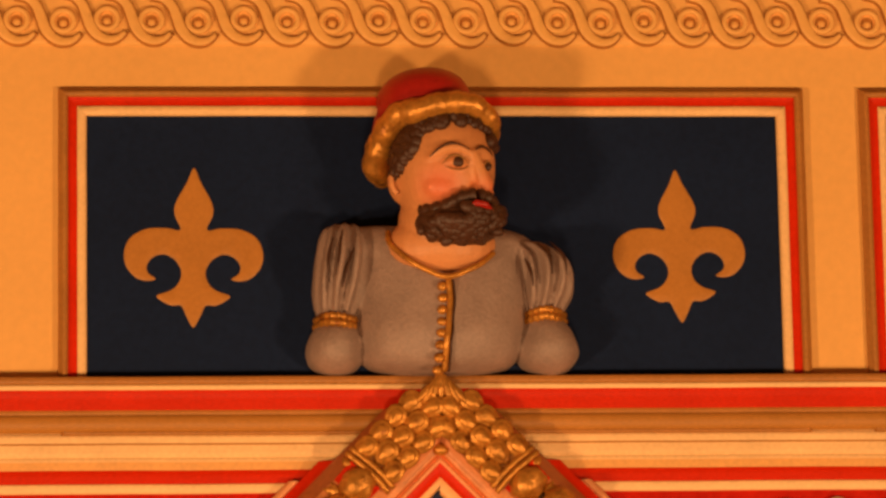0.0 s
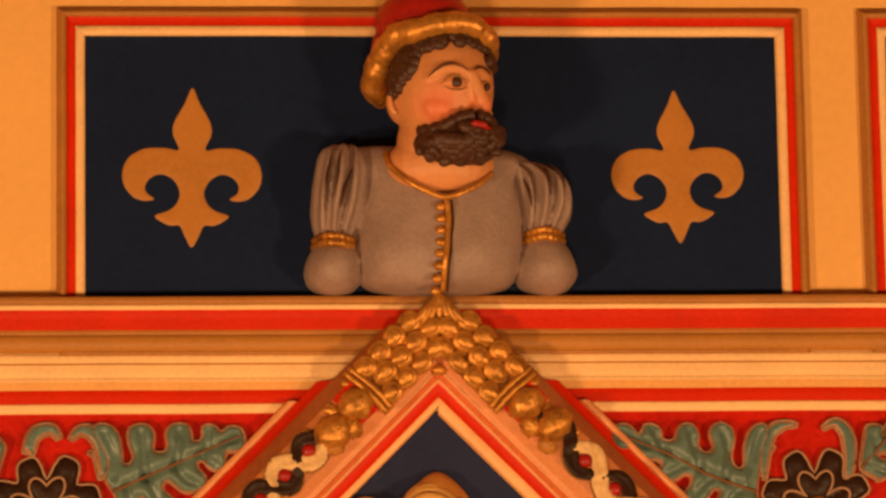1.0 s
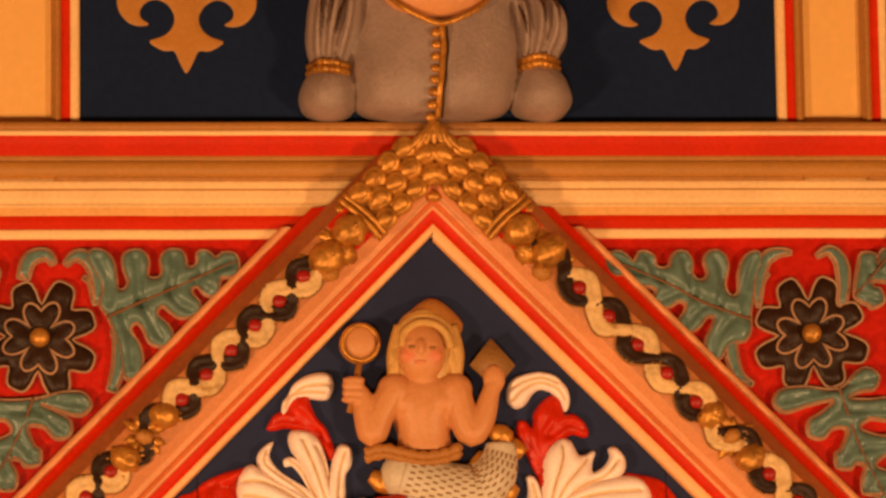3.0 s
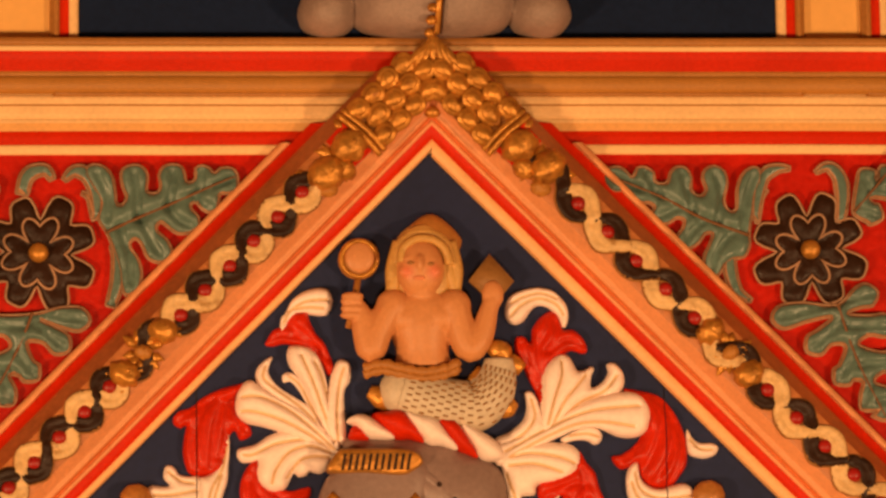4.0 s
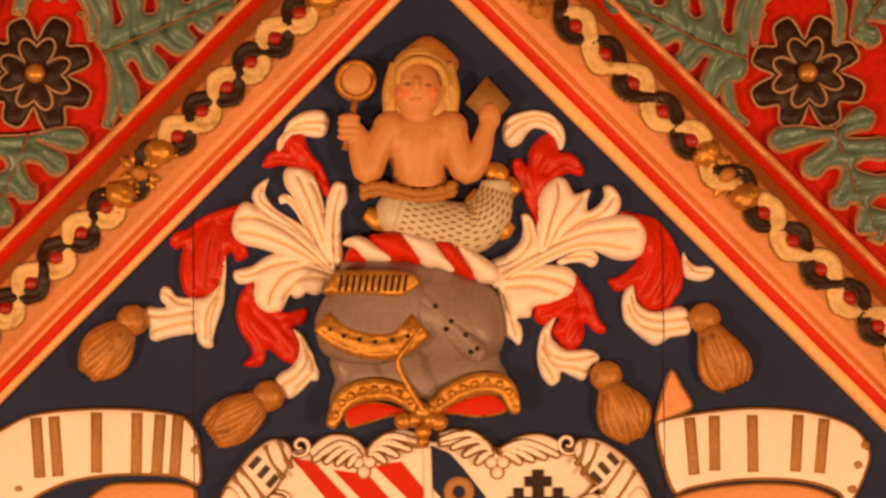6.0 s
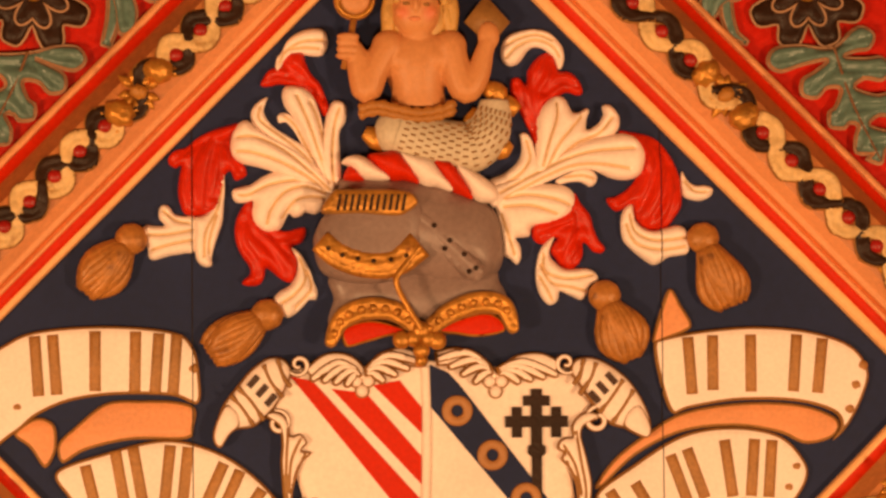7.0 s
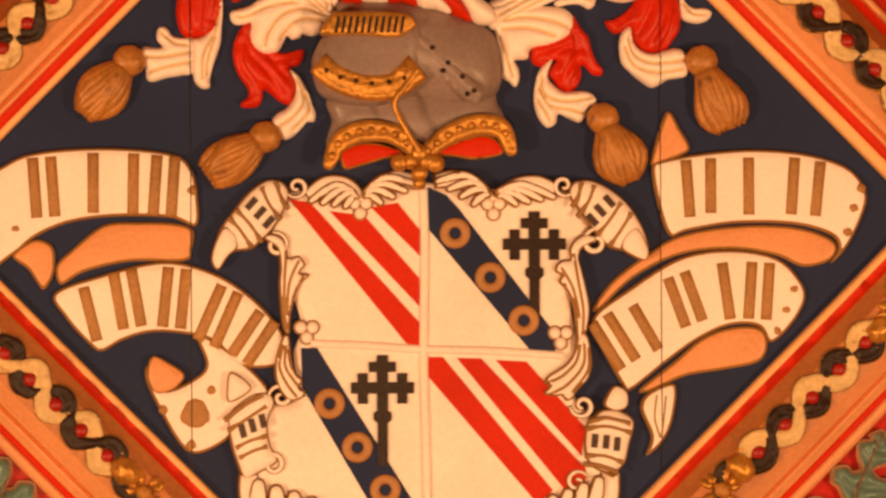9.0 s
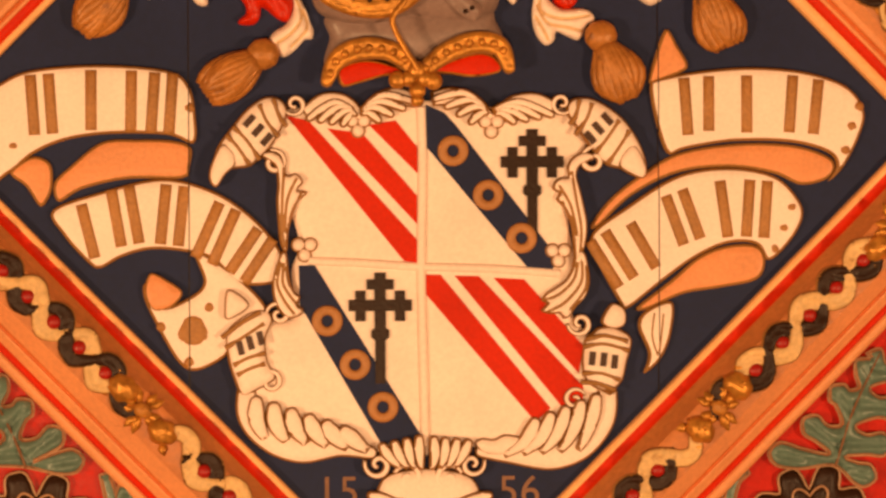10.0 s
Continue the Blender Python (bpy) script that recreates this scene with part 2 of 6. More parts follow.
def bar(name, points, radius, mat, parent, base=8.0, label="", closed=False, sides=8, flat=1.0, step=4.0):
    bm = bmesh.new()
    line = spline(points, closed, step)
    n = len(line)
    rad = radius if not hasattr(radius, "__len__") else list(np.interp(np.linspace(0, 1, n), np.linspace(0, 1, len(radius)), radius))
    rad = [r * 0.001 for r in rad] if hasattr(rad, "__len__") else rad * 0.001
    tube_into(bm, [spot(u, v, base) for u, v in line], rad, sides, closed, 0, flat)
    return part(name, bm, mat, parent, label)


def board(name, corners, d0, d1, mat, parent=None, label=""):
    """A flat board with the given outline, between two depths."""
    bm = bmesh.new()
    a = [bm.verts.new(spot(u, v, d1)) for u, v in corners]
    b = [bm.verts.new(spot(u, v, d0)) for u, v in corners]
    bm.faces.new(a)
    bm.faces.new(b[::-1])
    n = len(a)
    for i in range(n):
        bm.faces.new([a[i], b[i], b[(i + 1) % n], a[(i + 1) % n]])
    return finish(name, bm, mat, parent, False, label)


def box(name, lo, hi, mat, parent=None):
    bm = bmesh.new()
    bmesh.ops.create_cube(bm, size=1)
    for v in bm.verts:
        v.co = Vector([lo[i] + (v.co[i] + 0.5) * (hi[i] - lo[i]) for i in range(3)])
    return finish(name, bm, mat, parent, False)


def wobble(p, size=0.0007):
    """The unevenness of hand-run mouldings."""
    return p + size * noise.noise_vector(p * 9.0)


# ---- the room's shell ----
ROOM = "structure"
tagged(box("wall_north", (-5.2, 0.0, 0.0), (5.2, 0.25, 5.0), BUFF), "buff painted wall behind the carved overmantel", "wall", kind=ROOM)
tagged(box("wall_south", (-5.2, -9.25, 0.0), (5.2, -9.0, 5.0), PLASTER), "plain plastered wall", "wall", kind=ROOM)
tagged(box("wall_west", (-5.45, -9.25, 0.0), (-5.2, 0.25, 5.0), PLASTER), "plain plastered wall", "wall", kind=ROOM)
tagged(box("wall_east", (5.2, -9.25, 0.0), (5.45, 0.25, 5.0), PLASTER), "plain plastered wall", "wall", kind=ROOM)
tagged(box("floor", (-5.45, -9.25, -0.1), (5.45, 0.25, 0.0), BOARDS), "dark wooden floor", "floor", kind=ROOM)
tagged(box("ceiling", (-5.45, -9.25, 5.0), (5.45, 0.25, 5.1), PLASTER), "plain plastered ceiling", "ceiling", kind=ROOM)


# ---- straight mouldings of the ledge ----
def run(name, u0, u1, profile, mat, parent, n=70, label=""):
    """A moulding along the wall; profile: (v, d) from its top to its foot."""
    bm = bmesh.new()
    rows = []
    for i in range(n + 1):
        u = u0 + (u1 - u0) * i / n
        rows.append([bm.verts.new(wobble(spot(u, v, d))) for v, d in profile])
    for r, s in zip(rows, rows[1:]):
        for k in range(len(profile) - 1):
            bm.faces.new([r[k], r[k + 1], s[k + 1], s[k]])
    ob = part(name, bm, mat, parent, label, smooth=True)
    return ob


ledge = thing("ledge", "moulded wooden ledge painted cream, red and ochre across the overmantel", "moulding", kind=ROOM)
U0, U1 = -1500, 1500
run("nosing", U0, U1, [(1, 0), (1, 33.6), (3, 36), (10, 36.6), (16, 34.2), (16, 31.2)], BROWN, ledge)
run("fillet", U0, U1, [(16, 30), (16, 34.8), (18, 36), (23, 35.4), (25, 33)], CREAM, ledge)
run("fascia", U0, U1, [(25, 33), (26, 31.8), (42, 30), (60, 27.6)], RED, ledge)
# The hollow's shade is put in as brown colour
run("cavetto", U0, U1, [(60, 27.6), (61, 25.2), (63, 22.2), (66, 21), (68, 21.6)], BROWN, ledge)
run("torus", U0, U1, [(68, 20.4), (70, 22.8), (76, 25.2), (84, 25.2), (92, 22.2), (96, 18), (98, 13.2)], DULLGOLD, ledge)
run("reeded_band", U0, U1, [(94, 8), (98, 12.4), (101, 13.2), (102, 16.2), (108, 16.8), (112, 15.9), (118, 16.2), (126, 15.3), (133, 15.6), (139, 14.4), (140, 12.6), (142, 12.6), (143, 14.4), (149, 13.4)], CREAM, ledge)
run("reed_cove", U0, U1, [(149, 13.4), (152, 12.2), (158, 9.4), (163, 7.8)], COVE, ledge)
run("reed_line", U0, U1, [(116.5, 15.8), (117, 16.9), (119.5, 16.9), (120, 15.6)], DULLGOLD, ledge)
run("lower_band", U0, U1, [(163, 7.8), (164, 8.4), (175, 7.8), (187, 6.6)], RED, ledge)
run("lower_fillet", U0, U1, [(187, 6.6), (187.5, 8.4), (190, 9), (201, 7.8), (204, 5.4), (204, 0)], CREAM, ledge)

spandrels = tagged(board("spandrel_board", [(-1500, 203), (1500, 203), (1500, 2250), (-1500, 2250)], -5, 3, SPANRED),
                   "red painted board behind carved leaves and roses", "panel", kind=ROOM)


# ---- ring mouldings: mitred round a four-sided outline ----
def ring(bands, corners, parent, n=36, sides=None, cut=None):
    """bands: (name, material, profile of (outward, d)). corners run clockwise as seen."""
    c = [np.array(p, float) for p in corners]
    m = len(c)
    def shifted(a):
        lines = []
        for i in range(m):
            p, q = c[i], c[(i + 1) % m]
            t = (q - p) / np.linalg.norm(q - p)
            nrm = np.array([t[1], -t[0]])
            lines.append((p + nrm * a, t))
        out = []
        for i in range(m):
            (p, t), (q, s) = lines[i - 1], lines[i]
            k = np.linalg.solve(np.array([t, -s]).T, q - p)
            out.append(p + t * k[0])
        return out
    for name, mat, profile in bands:
        for side in (sides or range(m)):
            bm = bmesh.new()
            ends = [(shifted(a)[side], shifted(a)[(side + 1) % m], d) for a, d in profile]
            rows = []
            for i in range(n + 1):
                t = i / n
                rows.append([bm.verts.new(wobble(spot(*(p + (q - p) * t), d))) for p, q, d in ends])
            for r, s in zip(rows, rows[1:]):
                for k in range(len(profile) - 1):
                    bm.faces.new([r[k], r[k + 1], s[k + 1], s[k]])
            if cut and name in cut:
                bmesh.ops.bisect_plane(bm, geom=bm.verts[:] + bm.edges[:] + bm.faces[:], plane_co=spot(0, cut[name]), plane_no=(0, 0, 1), clear_outer=True)
            part(name, bm, mat, parent)


# ---- upper frieze: framed navy panels ----
def frieze_panel(u0, u1, label):
    p = thing("framed_panel", label, "panel", "framed panels of the frieze", ROOM)
    board("navy_panel", [(u0, -474), (u1, -474), (u1, 1), (u0, 1)], -5, 3, INK, p)
    ring([("white_fillet", CREAM, [(-1, 2), (0, 8), (3, 11), (15, 13), (16, 10)]),
          ("red_band", RED, [(16, 10), (18, 9.5), (30, 11), (32, 12)]),
          ("brown_bead", BROWN, [(32, 12), (34, 18), (39, 20), (43, 17), (44, 13), (47, 12), (49, 9), (50, 0)])],
         [(u0, -474), (u1, -474), (u1, 60), (u0, 60)], p, 30)
    return p


frieze_panel(-617, 618, "navy panel in a white, red and ochre moulded frame")
frieze_panel(818, 2050, "navy panel in a white, red and ochre moulded frame beside the pier")

# ---- the great diamond ----
APEX, RIGHT, FOOT, LEFT = (0, 197), (868, 1069), (0, 1937), (-862, 1065)
diamond = thing("armorial_overmantel", "carved diamond overmantel with navy planks and gilded moulding", "overmantel")
J0, J1 = -414, 404


def upper(u):
    return 197 + (1069 - 197) * u / 868 if u > 0 else 197 + (1065 - 197) * u / -862


def lower(u):
    return 1937 - (1937 - 1069) * u / 868 if u > 0 else 1937 - (1937 - 1065) * u / -862


board("backing", [(LEFT[0] - 5, LEFT[1]), (0, 185), (RIGHT[0] + 5, RIGHT[1]), (0, 1949)], -3, 3.6, BLACK, diamond)
board("plank", [(LEFT[0] - 5, LEFT[1]), (J0 - 1.2, upper(J0) - 10), (J0 - 1.2, lower(J0) + 10)], -4, 6, NAVY, diamond)
board("plank", [(J0 + 1.2, upper(J0) - 10), (0, 185), (J1 - 1.2, upper(J1) - 10), (J1 - 1.2, lower(J1) + 10), (0, 1949), (J0 + 1.2, lower(J0) + 10)], -4, 6.4, NAVY, diamond)
board("plank", [(J1 + 1.2, upper(J1) - 10), (RIGHT[0] + 5, RIGHT[1]), (J1 + 1.2, lower(J1) + 10)], -4, 6, NAVY, diamond)

frame_ob = diamond
INNER = [("inner_fillet", PEACH, [(-1, 5), (0, 20), (2, 25), (10, 27), (12, 25)]),
         ("inner_red_band", RED, [(12, 25), (14, 23), (26, 27), (29, 29)])]
ring([("inner_fillet", PEACH, [(-8, 5), (-7, 20), (-4, 25), (8, 27), (12, 25)])], [APEX, RIGHT, FOOT, LEFT], frame_ob, 60, (0,))
ring(INNER[:1], [APEX, RIGHT, FOOT, LEFT], frame_ob, 60, (1, 2, 3))
# Up-facing outer slopes take the shaded colour, down-facing inner ones plain salmon
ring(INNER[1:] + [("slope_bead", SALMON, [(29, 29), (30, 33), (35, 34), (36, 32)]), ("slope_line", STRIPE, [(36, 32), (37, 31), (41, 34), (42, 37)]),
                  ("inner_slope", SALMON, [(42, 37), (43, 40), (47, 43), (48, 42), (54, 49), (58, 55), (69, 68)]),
                  ("ridge", SLOPE_SHADE, [(69, 68), (76, 70), (105, 71), (134, 70), (139, 68)]),
                  ("outer_slope", OUTER_SHADE, [(139, 68), (145, 60), (154, 46), (158, 42), (163, 33), (165, 30)]),
                  ("outer_red_band", RED, [(165, 30), (167, 26), (176, 20), (183, 19)]),
                  ("outer_fillet", SALMON, [(183, 19), (185, 28), (189, 29), (195, 26), (197, 19), (197, 2)])],
     [APEX, RIGHT, FOOT, LEFT], frame_ob, 60, (0, 3), {"ridge": 2, "outer_slope": 60, "outer_red_band": 150, "outer_fillet": 186})
# Here the inner slopes face up and carry the painted-in shade
ring(INNER[1:] + [("inner_slope", SLOPE_SHADE, [(29, 29), (31, 33), (35, 35), (46, 54), (54, 68)]),
                  ("ridge", SLOPE_SHADE, [(54, 68), (60, 70), (86, 71), (114, 70), (121, 68)]),
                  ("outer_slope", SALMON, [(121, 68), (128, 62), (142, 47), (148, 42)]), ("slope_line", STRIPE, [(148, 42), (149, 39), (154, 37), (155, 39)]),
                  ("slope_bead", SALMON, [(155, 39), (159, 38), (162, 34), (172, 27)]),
                  ("outer_red_band", RED, [(172, 27), (174, 22), (184, 21)]),
                  ("outer_fillet", SALMON, [(184, 21), (186, 28), (190, 29), (200, 26), (203, 19), (203, 2)])],
     [APEX, RIGHT, FOOT, LEFT], frame_ob, 60, (1, 2))



# ---- guilloche band over the frieze ----
def strip(centre, width, step=5.0):
    """The outline of a band that follows a centre line; width is one number or one for each given point."""
    line = spline(centre, False, step)
    n = len(line)
    w = np.interp(np.linspace(0, 1, n), np.linspace(0, 1, len(width)), width) if hasattr(width, "__len__") else np.full(n, float(width))
    t = np.gradient(line, axis=0)
    t /= np.maximum(np.hypot(*t.T), 1e-6)[:, None]
    side = np.stack([-t[:, 1], t[:, 0]], 1) * w[:, None] / 2
    return np.concatenate([line + side, (line - side)[::-1]])


def clone(ob, du, dv, parent, turn=0.0):
    """A like piece on the same mesh, moved along the wall."""
    o = ob.copy()
    scene.collection.objects.link(o)
    o.parent = parent
    o.location = (du * 0.001, 0, -dv * 0.001)
    return o


band = thing("guilloche_band", "buff painted band of carved interlacing scrolls and round bosses", "carved band", kind=ROOM)
run("backing", U0, U1, [(-770, 0), (-770, 4), (-690, 5), (-612, 4), (-603, 2), (-603, 0)], BUFF, band)
STEP = 80.4
U_FIRST, V_BOSS = -740.0, -648.0
piece = relief("strand", strip([(-84, -46), (-62, -42), (-46, -28), (-37, -6), (-29, 16), (-14, 33), (6, 39), (24, 33), (34, 22)], [18, 21, 22, 23, 24, 23, 21, 18, 10]) + np.array([U_FIRST, V_BOSS]),
               [BUFF, BROWN], band, 13, 11, 4, cell=6, smooth_line=False, rim=2.6, veins=[([(U_FIRST + a, V_BOSS + b) for a, b in [(-60, -40), (-44, -26), (-35, -4), (-26, 17), (-12, 33), (8, 39), (24, 32)]], 3.0, -3.0, None)])
bm = bmesh.new()
tube_into(bm, [spot(U_FIRST + 19 * math.cos(a), V_BOSS + 19 * math.sin(a), 9) for a in np.linspace(0, 2 * math.pi, 24, False)], 0.0058, 8, True)
ball_into(bm, spot(U_FIRST, V_BOSS + 1, 2), (0.0145, 0.004, 0.0145), 1, None, 14, 8)
ball_into(bm, spot(U_FIRST, V_BOSS + 5, 4), (0.009, 0.004, 0.008), 0, None, 12, 8)
boss = part("boss", bm, [BUFF, BROWN], band)
for k in range(-7, 28):
    if k:
        clone(piece, STEP * k, 2.5 * math.sin(k * 2.1), band)
        clone(boss, STEP * k + 2.0 * math.sin(k * 1.7), 2.5 * math.sin(k * 2.1), band)


# ---- painted lilies ----
def lily(u, v, size, lean):
    half = [(0, -145), (-13, -118), (-32, -82), (-34, -60), (-24, -33), (-48, -36), (-84, -34), (-112, -18), (-123, 8), (-119, 34), (-102, 54), (-82, 60), (-66, 56),
            (-80, 45), (-82, 32), (-72, 18), (-53, 12), (-33, 22), (-22, 42), (-26, 62), (-40, 76), (-65, 86), (-54, 97), (-38, 104), (-22, 104), (-13, 122), (0, 143)]
    pts = half + [(-x, y) for x, y in half[-2:0:-1]]
    c, s = math.cos(radians(lean)), math.sin(radians(lean))
    out = [(u + size * (x * c - y * s), v + size * (x * s + y * c)) for x, y in pts]
    ob = relief("painted_lily", out, [DULLGOLD, LETTER], None, 1.6, 3, 3.2, rim=2.0, cell=14, edge=0.5, foot=2.5)
    return tagged(ob, "flat ochre-gold lily painted on the navy panel", "lily", "lilies of the panel")


lily(-428, -234, 1.0, 0.6)
lily(435, -235, 0.965, -1.2)
lily(1205, -236, 1.0, 0)


# ---- the carved bust ----
def loft_into(bm, left, right, deep, back=3.0, mi=0, n=22, folds=0.0, count=0, power=0.8):
    """Half-round body between two side lines; deep: how far each section stands out of the wall, in mm."""
    rows = []
    for (ul, v), (ur, _), d in zip(left, right, deep):
        c, w = (ul + ur) / 2, (ur - ul) / 2
        row = []
        for k in range(n + 1):
            a = math.pi * k / n
            f = 1 + folds * math.sin(count * a + v * 0.012) * math.sin(a)
            row.append(bm.verts.new(spot(c - w * math.cos(a) * (0.5 + 0.5 * f), v, back + d * max(math.sin(a), 0.0) ** power * f)))
        rows.append(row)
    for r, s in zip(rows, rows[1:]):
        for k in range(n):
            bm.faces.new([r[k], r[k + 1], s[k + 1], s[k]]).material_index = mi
        bm.faces.new([r[0], s[0], s[n], r[n]]).material_index = mi
    for r in (rows[0], rows[-1]):
        bm.faces.new(r).material_index = mi


def melt_into(bm, body, cell, soft, mi=0):
    """Joins the overlapping forms of a carving into one smooth skin and adds it to bm."""
    bmesh.ops.recalc_face_normals(body, faces=body.faces[:])
    me = bpy.data.meshes.new("carving")
    body.to_mesh(me)
    body.free()
    ob = new("carving", me)
    skin = ob.modifiers.new("skin", "REMESH")
    skin.mode, skin.voxel_size = "VOXEL", cell
    if soft:
        even = ob.modifiers.new("even", "SMOOTH")
        even.factor, even.iterations = 0.5, soft
    out = bpy.data.meshes.new_from_object(ob.evaluated_get(bpy.context.evaluated_depsgraph_get()))
    bpy.data.objects.remove(ob)
    start = len(bm.faces)
    bm.from_mesh(out)
    bm.faces.ensure_lookup_table()
    for i in range(start, len(bm.faces)):
        bm.faces[i].material_index = mi


def dense(points, k=4):
    """More sections between the given ones."""
    p = np.array(points, float)
    if p.ndim == 1:
        p = p[:, None]
    out = spline_even(p, k)
    return out[:, 0] if out.shape[1] == 1 else out


def spline_even(p, k):
    n, out = len(p), []
    for i in range(n - 1):
        a, b, c, e = p[max(i - 1, 0)], p[i], p[i + 1], p[min(i + 2, n - 1)]
        for j in range(k):
            t = j / k
            out.append(0.5 * (2 * b + (c - a) * t + (2 * a - 5 * b + 4 * c - e) * t ** 2 + (3 * b - a - 3 * c + e) * t ** 3))
    return np.array(out + [p[-1]])


def bust():
    bm = bmesh.new()
    p, q = spot(-4, -302, 196), spot(77, -300, 180)
    mats = [GREY, rouged("face_paint", ((*p, 0.068), (*q, 0.046))), BLUSH, HAIR, GOLD, DEEPRED, BLACK, RED, LINE]
    # doublet, puffed sleeves with gathers, round stumps
    coat = bmesh.new()
    loft_into(coat, dense([(-158, -266), (-176, -258), (-170, -236), (-150, -201), (-146, -160), (-144, -110), (-143, -60), (-130, -19), (-90, -3), (-43, 3)]),
              dense([(98, -265), (140, -257), (176, -236), (166, -200), (162, -160), (156, -109), (151, -59), (133, -18), (92, -2), (56, 3)]),
              dense([40, 72, 98, 116, 126, 136, 142, 128, 104, 70]), n=30, power=0.7)
    loft_into(coat, dense([(-183, -269), (-203, -258), (-213, -223), (-218, -183), (-220, -142), (-215, -114), (-211, -104)]), dense([(-141, -269), (-127, -258), (-118, -223), (-120, -183), (-127, -142), (-137, -114), (-141, -104)]),
              dense([40, 78, 104, 112, 106, 88, 80]), n=56, folds=0.16, count=11)
    loft_into(coat, dense([(-215, -104), (-217, -86), (-226, -70), (-232, -47), (-229, -22), (-213, -6), (-194, 1)]), dense([(-140, -104), (-138, -86), (-132, -69), (-131, -46), (-137, -21), (-152, -6), (-171, 1)]),
              dense([70, 76, 92, 100, 92, 66, 36]), n=24)
    loft_into(coat, dense([(131, -239), (128, -227), (138, -202), (143, -172), (146, -141), (150, -117), (150, -108)]), dense([(174, -239), (202, -226), (232, -202), (242, -171), (240, -141), (228, -117), (224, -108)]),
              dense([40, 72, 104, 114, 108, 88, 80]), n=56, folds=0.16, count=11)
    loft_into(coat, dense([(148, -108), (148, -95), (143, -70), (138, -40), (149, -15), (171, -3), (193, 2)]), dense([(224, -108), (225, -94), (241, -70), (249, -40), (237, -15), (221, -3), (207, 2)]),
              dense([70, 76, 96, 106, 94, 66, 34]), n=24)
    melt_into(bm, coat, 0.0040, 2)
    # short dark bars on the gathers, painting in the shade of their slits
    for line, deep in (([(-186, -232), (-196, -190), (-192, -150)], (106, 116, 108)), ([(-170, -246), (-176, -200), (-182, -160)], (104, 122, 118)), ([(-150, -214), (-164, -176), (-172, -140)], (106, 118, 118)),
                       ([(150, -196), (158, -168), (162, -142)], (96, 112, 112)), ([(170, -222), (190, -196), (196, -162)], (104, 122, 120)), ([(196, -226), (216, -196), (220, -164)], (92, 112, 110))):
        p = spline_even(np.array([(u, v, d) for (u, v), d in zip(line, deep)], float), 5)
        tube_into(bm, [spot(*q) for q in p], [0.0008 + 0.0022 * math.sin(math.pi * i / (len(p) - 1)) for i in range(len(p))], 6, False, 3)
    for cuff, deep in (([(-214, -90), (-202, -92), (-180, -90), (-157, -88), (-143, -90)], (30, 70, 92, 74, 36)), ([(147, -95), (165, -97), (185, -99), (205, -98), (221, -99)], (34, 74, 94, 78, 38))):
        for dv, r in ((-6, 0.0062), (6, 0.0072)):
            line = spline_even(np.array([(u, v + dv, d) for (u, v), d in zip(cuff, deep)], float), 8)
            tube_into(bm, [spot(*p) for p in line], [r * (1 + 0.25 * math.sin(i * 2.0)) for i in range(len(line))], 8, False, 4)
    # piping, placket, buttons
    line = spline_even(np.array([(u, v, d) for (u, v), d in zip([(-90, -244), (-87, -217), (-55, -183), (-23, -164), (7, -154), (37, -162), (69, -178), (93, -202)], (92, 116, 140, 146, 148, 146, 134, 112))], float), 8)
    tube_into(bm, [spot(*p) for p in line], 0.0052, 8, False, 4)
    line = spline_even(np.array([(u, v, d) for (u, v), d in zip([(12, -150), (14, -116), (11, -76), (6, -36), (2, 8)], (140, 140, 145, 147, 122))], float), 8)
    tube_into(bm, [spot(*p) for p in line], 0.0056, 8, False, 4)
    for k, (u, v) in enumerate([(1, -138), (1, -117), (0, -96), (-1, -75), (-2, -54), (-5, -32), (-8, -11), (-9, 7)]):
        ball_into(bm, spot(u, v, (138, 140, 141, 143, 145, 145, 140, 122)[k]), (0.0095, 0.007, 0.0085), 4, None, 10, 7)
    tube_into(bm, [spot(u + 8, v, d - 2) for u, v, d in line], 0.0022, 6, False, 3)
    # head, turned to its side
    cu, cv = 10, -354
    skin = bmesh.new()
    ball_into(skin, spot(4, -217, 78), (0.098, 0.080, 0.064), 0, None, 24, 16)
    ball_into(skin, spot(-5, -258, 88), (0.066, 0.080, 0.085), 0, None, 24, 16)
    ball_into(skin, spot(cu, cv, 108), (0.090, 0.100, 0.118), 0, None, 30, 22)
    def face(u, v, lift=0.0):
        q = 1 - ((u - cu) / 90) ** 2 - ((v - cv) / 118) ** 2
        return spot(u, v, 108 + 100 * math.sqrt(max(q, 0.0)) + lift)
    def feature(to, line, lift, radius, mi, k=5):
        p = spline_even(np.array(line, float), k)
        lf = np.interp(np.linspace(0, 1, len(p)), np.linspace(0, 1, len(lift)), lift)
        rd = np.interp(np.linspace(0, 1, len(p)), np.linspace(0, 1, len(radius)), radius)
        tube_into(to, [face(u, v, h) for (u, v), h in zip(p, lf)], [r * 0.001 for r in rd], 10, False, mi)
    # brow ridge, nose, cheekbones, lids, ear
    feature(skin, [(56, -364), (62, -341), (70, -320), (75, -306), (68, -292)], (0, 6, 14, 22, 8), (8, 10, 12, 15, 8), 0)
    ball_into(skin, face(56, -299, 6), (0.013, 0.013, 0.010), 0, None, 12, 8)
    ball_into(skin, face(84, -301, 4), (0.010, 0.012, 0.010), 0, None, 12, 8)
    feature(skin, [(-24, -352), (0, -366), (26, -370), (50, -362), (70, -368), (88, -360)], (-2, 2, 3, 2, 3, 0), (5, 8, 8, 6, 7, 5), 0)
    ball_into(skin, face(2, -309, -18), (0.036, 0.020, 0.028), 0, None, 16, 10)
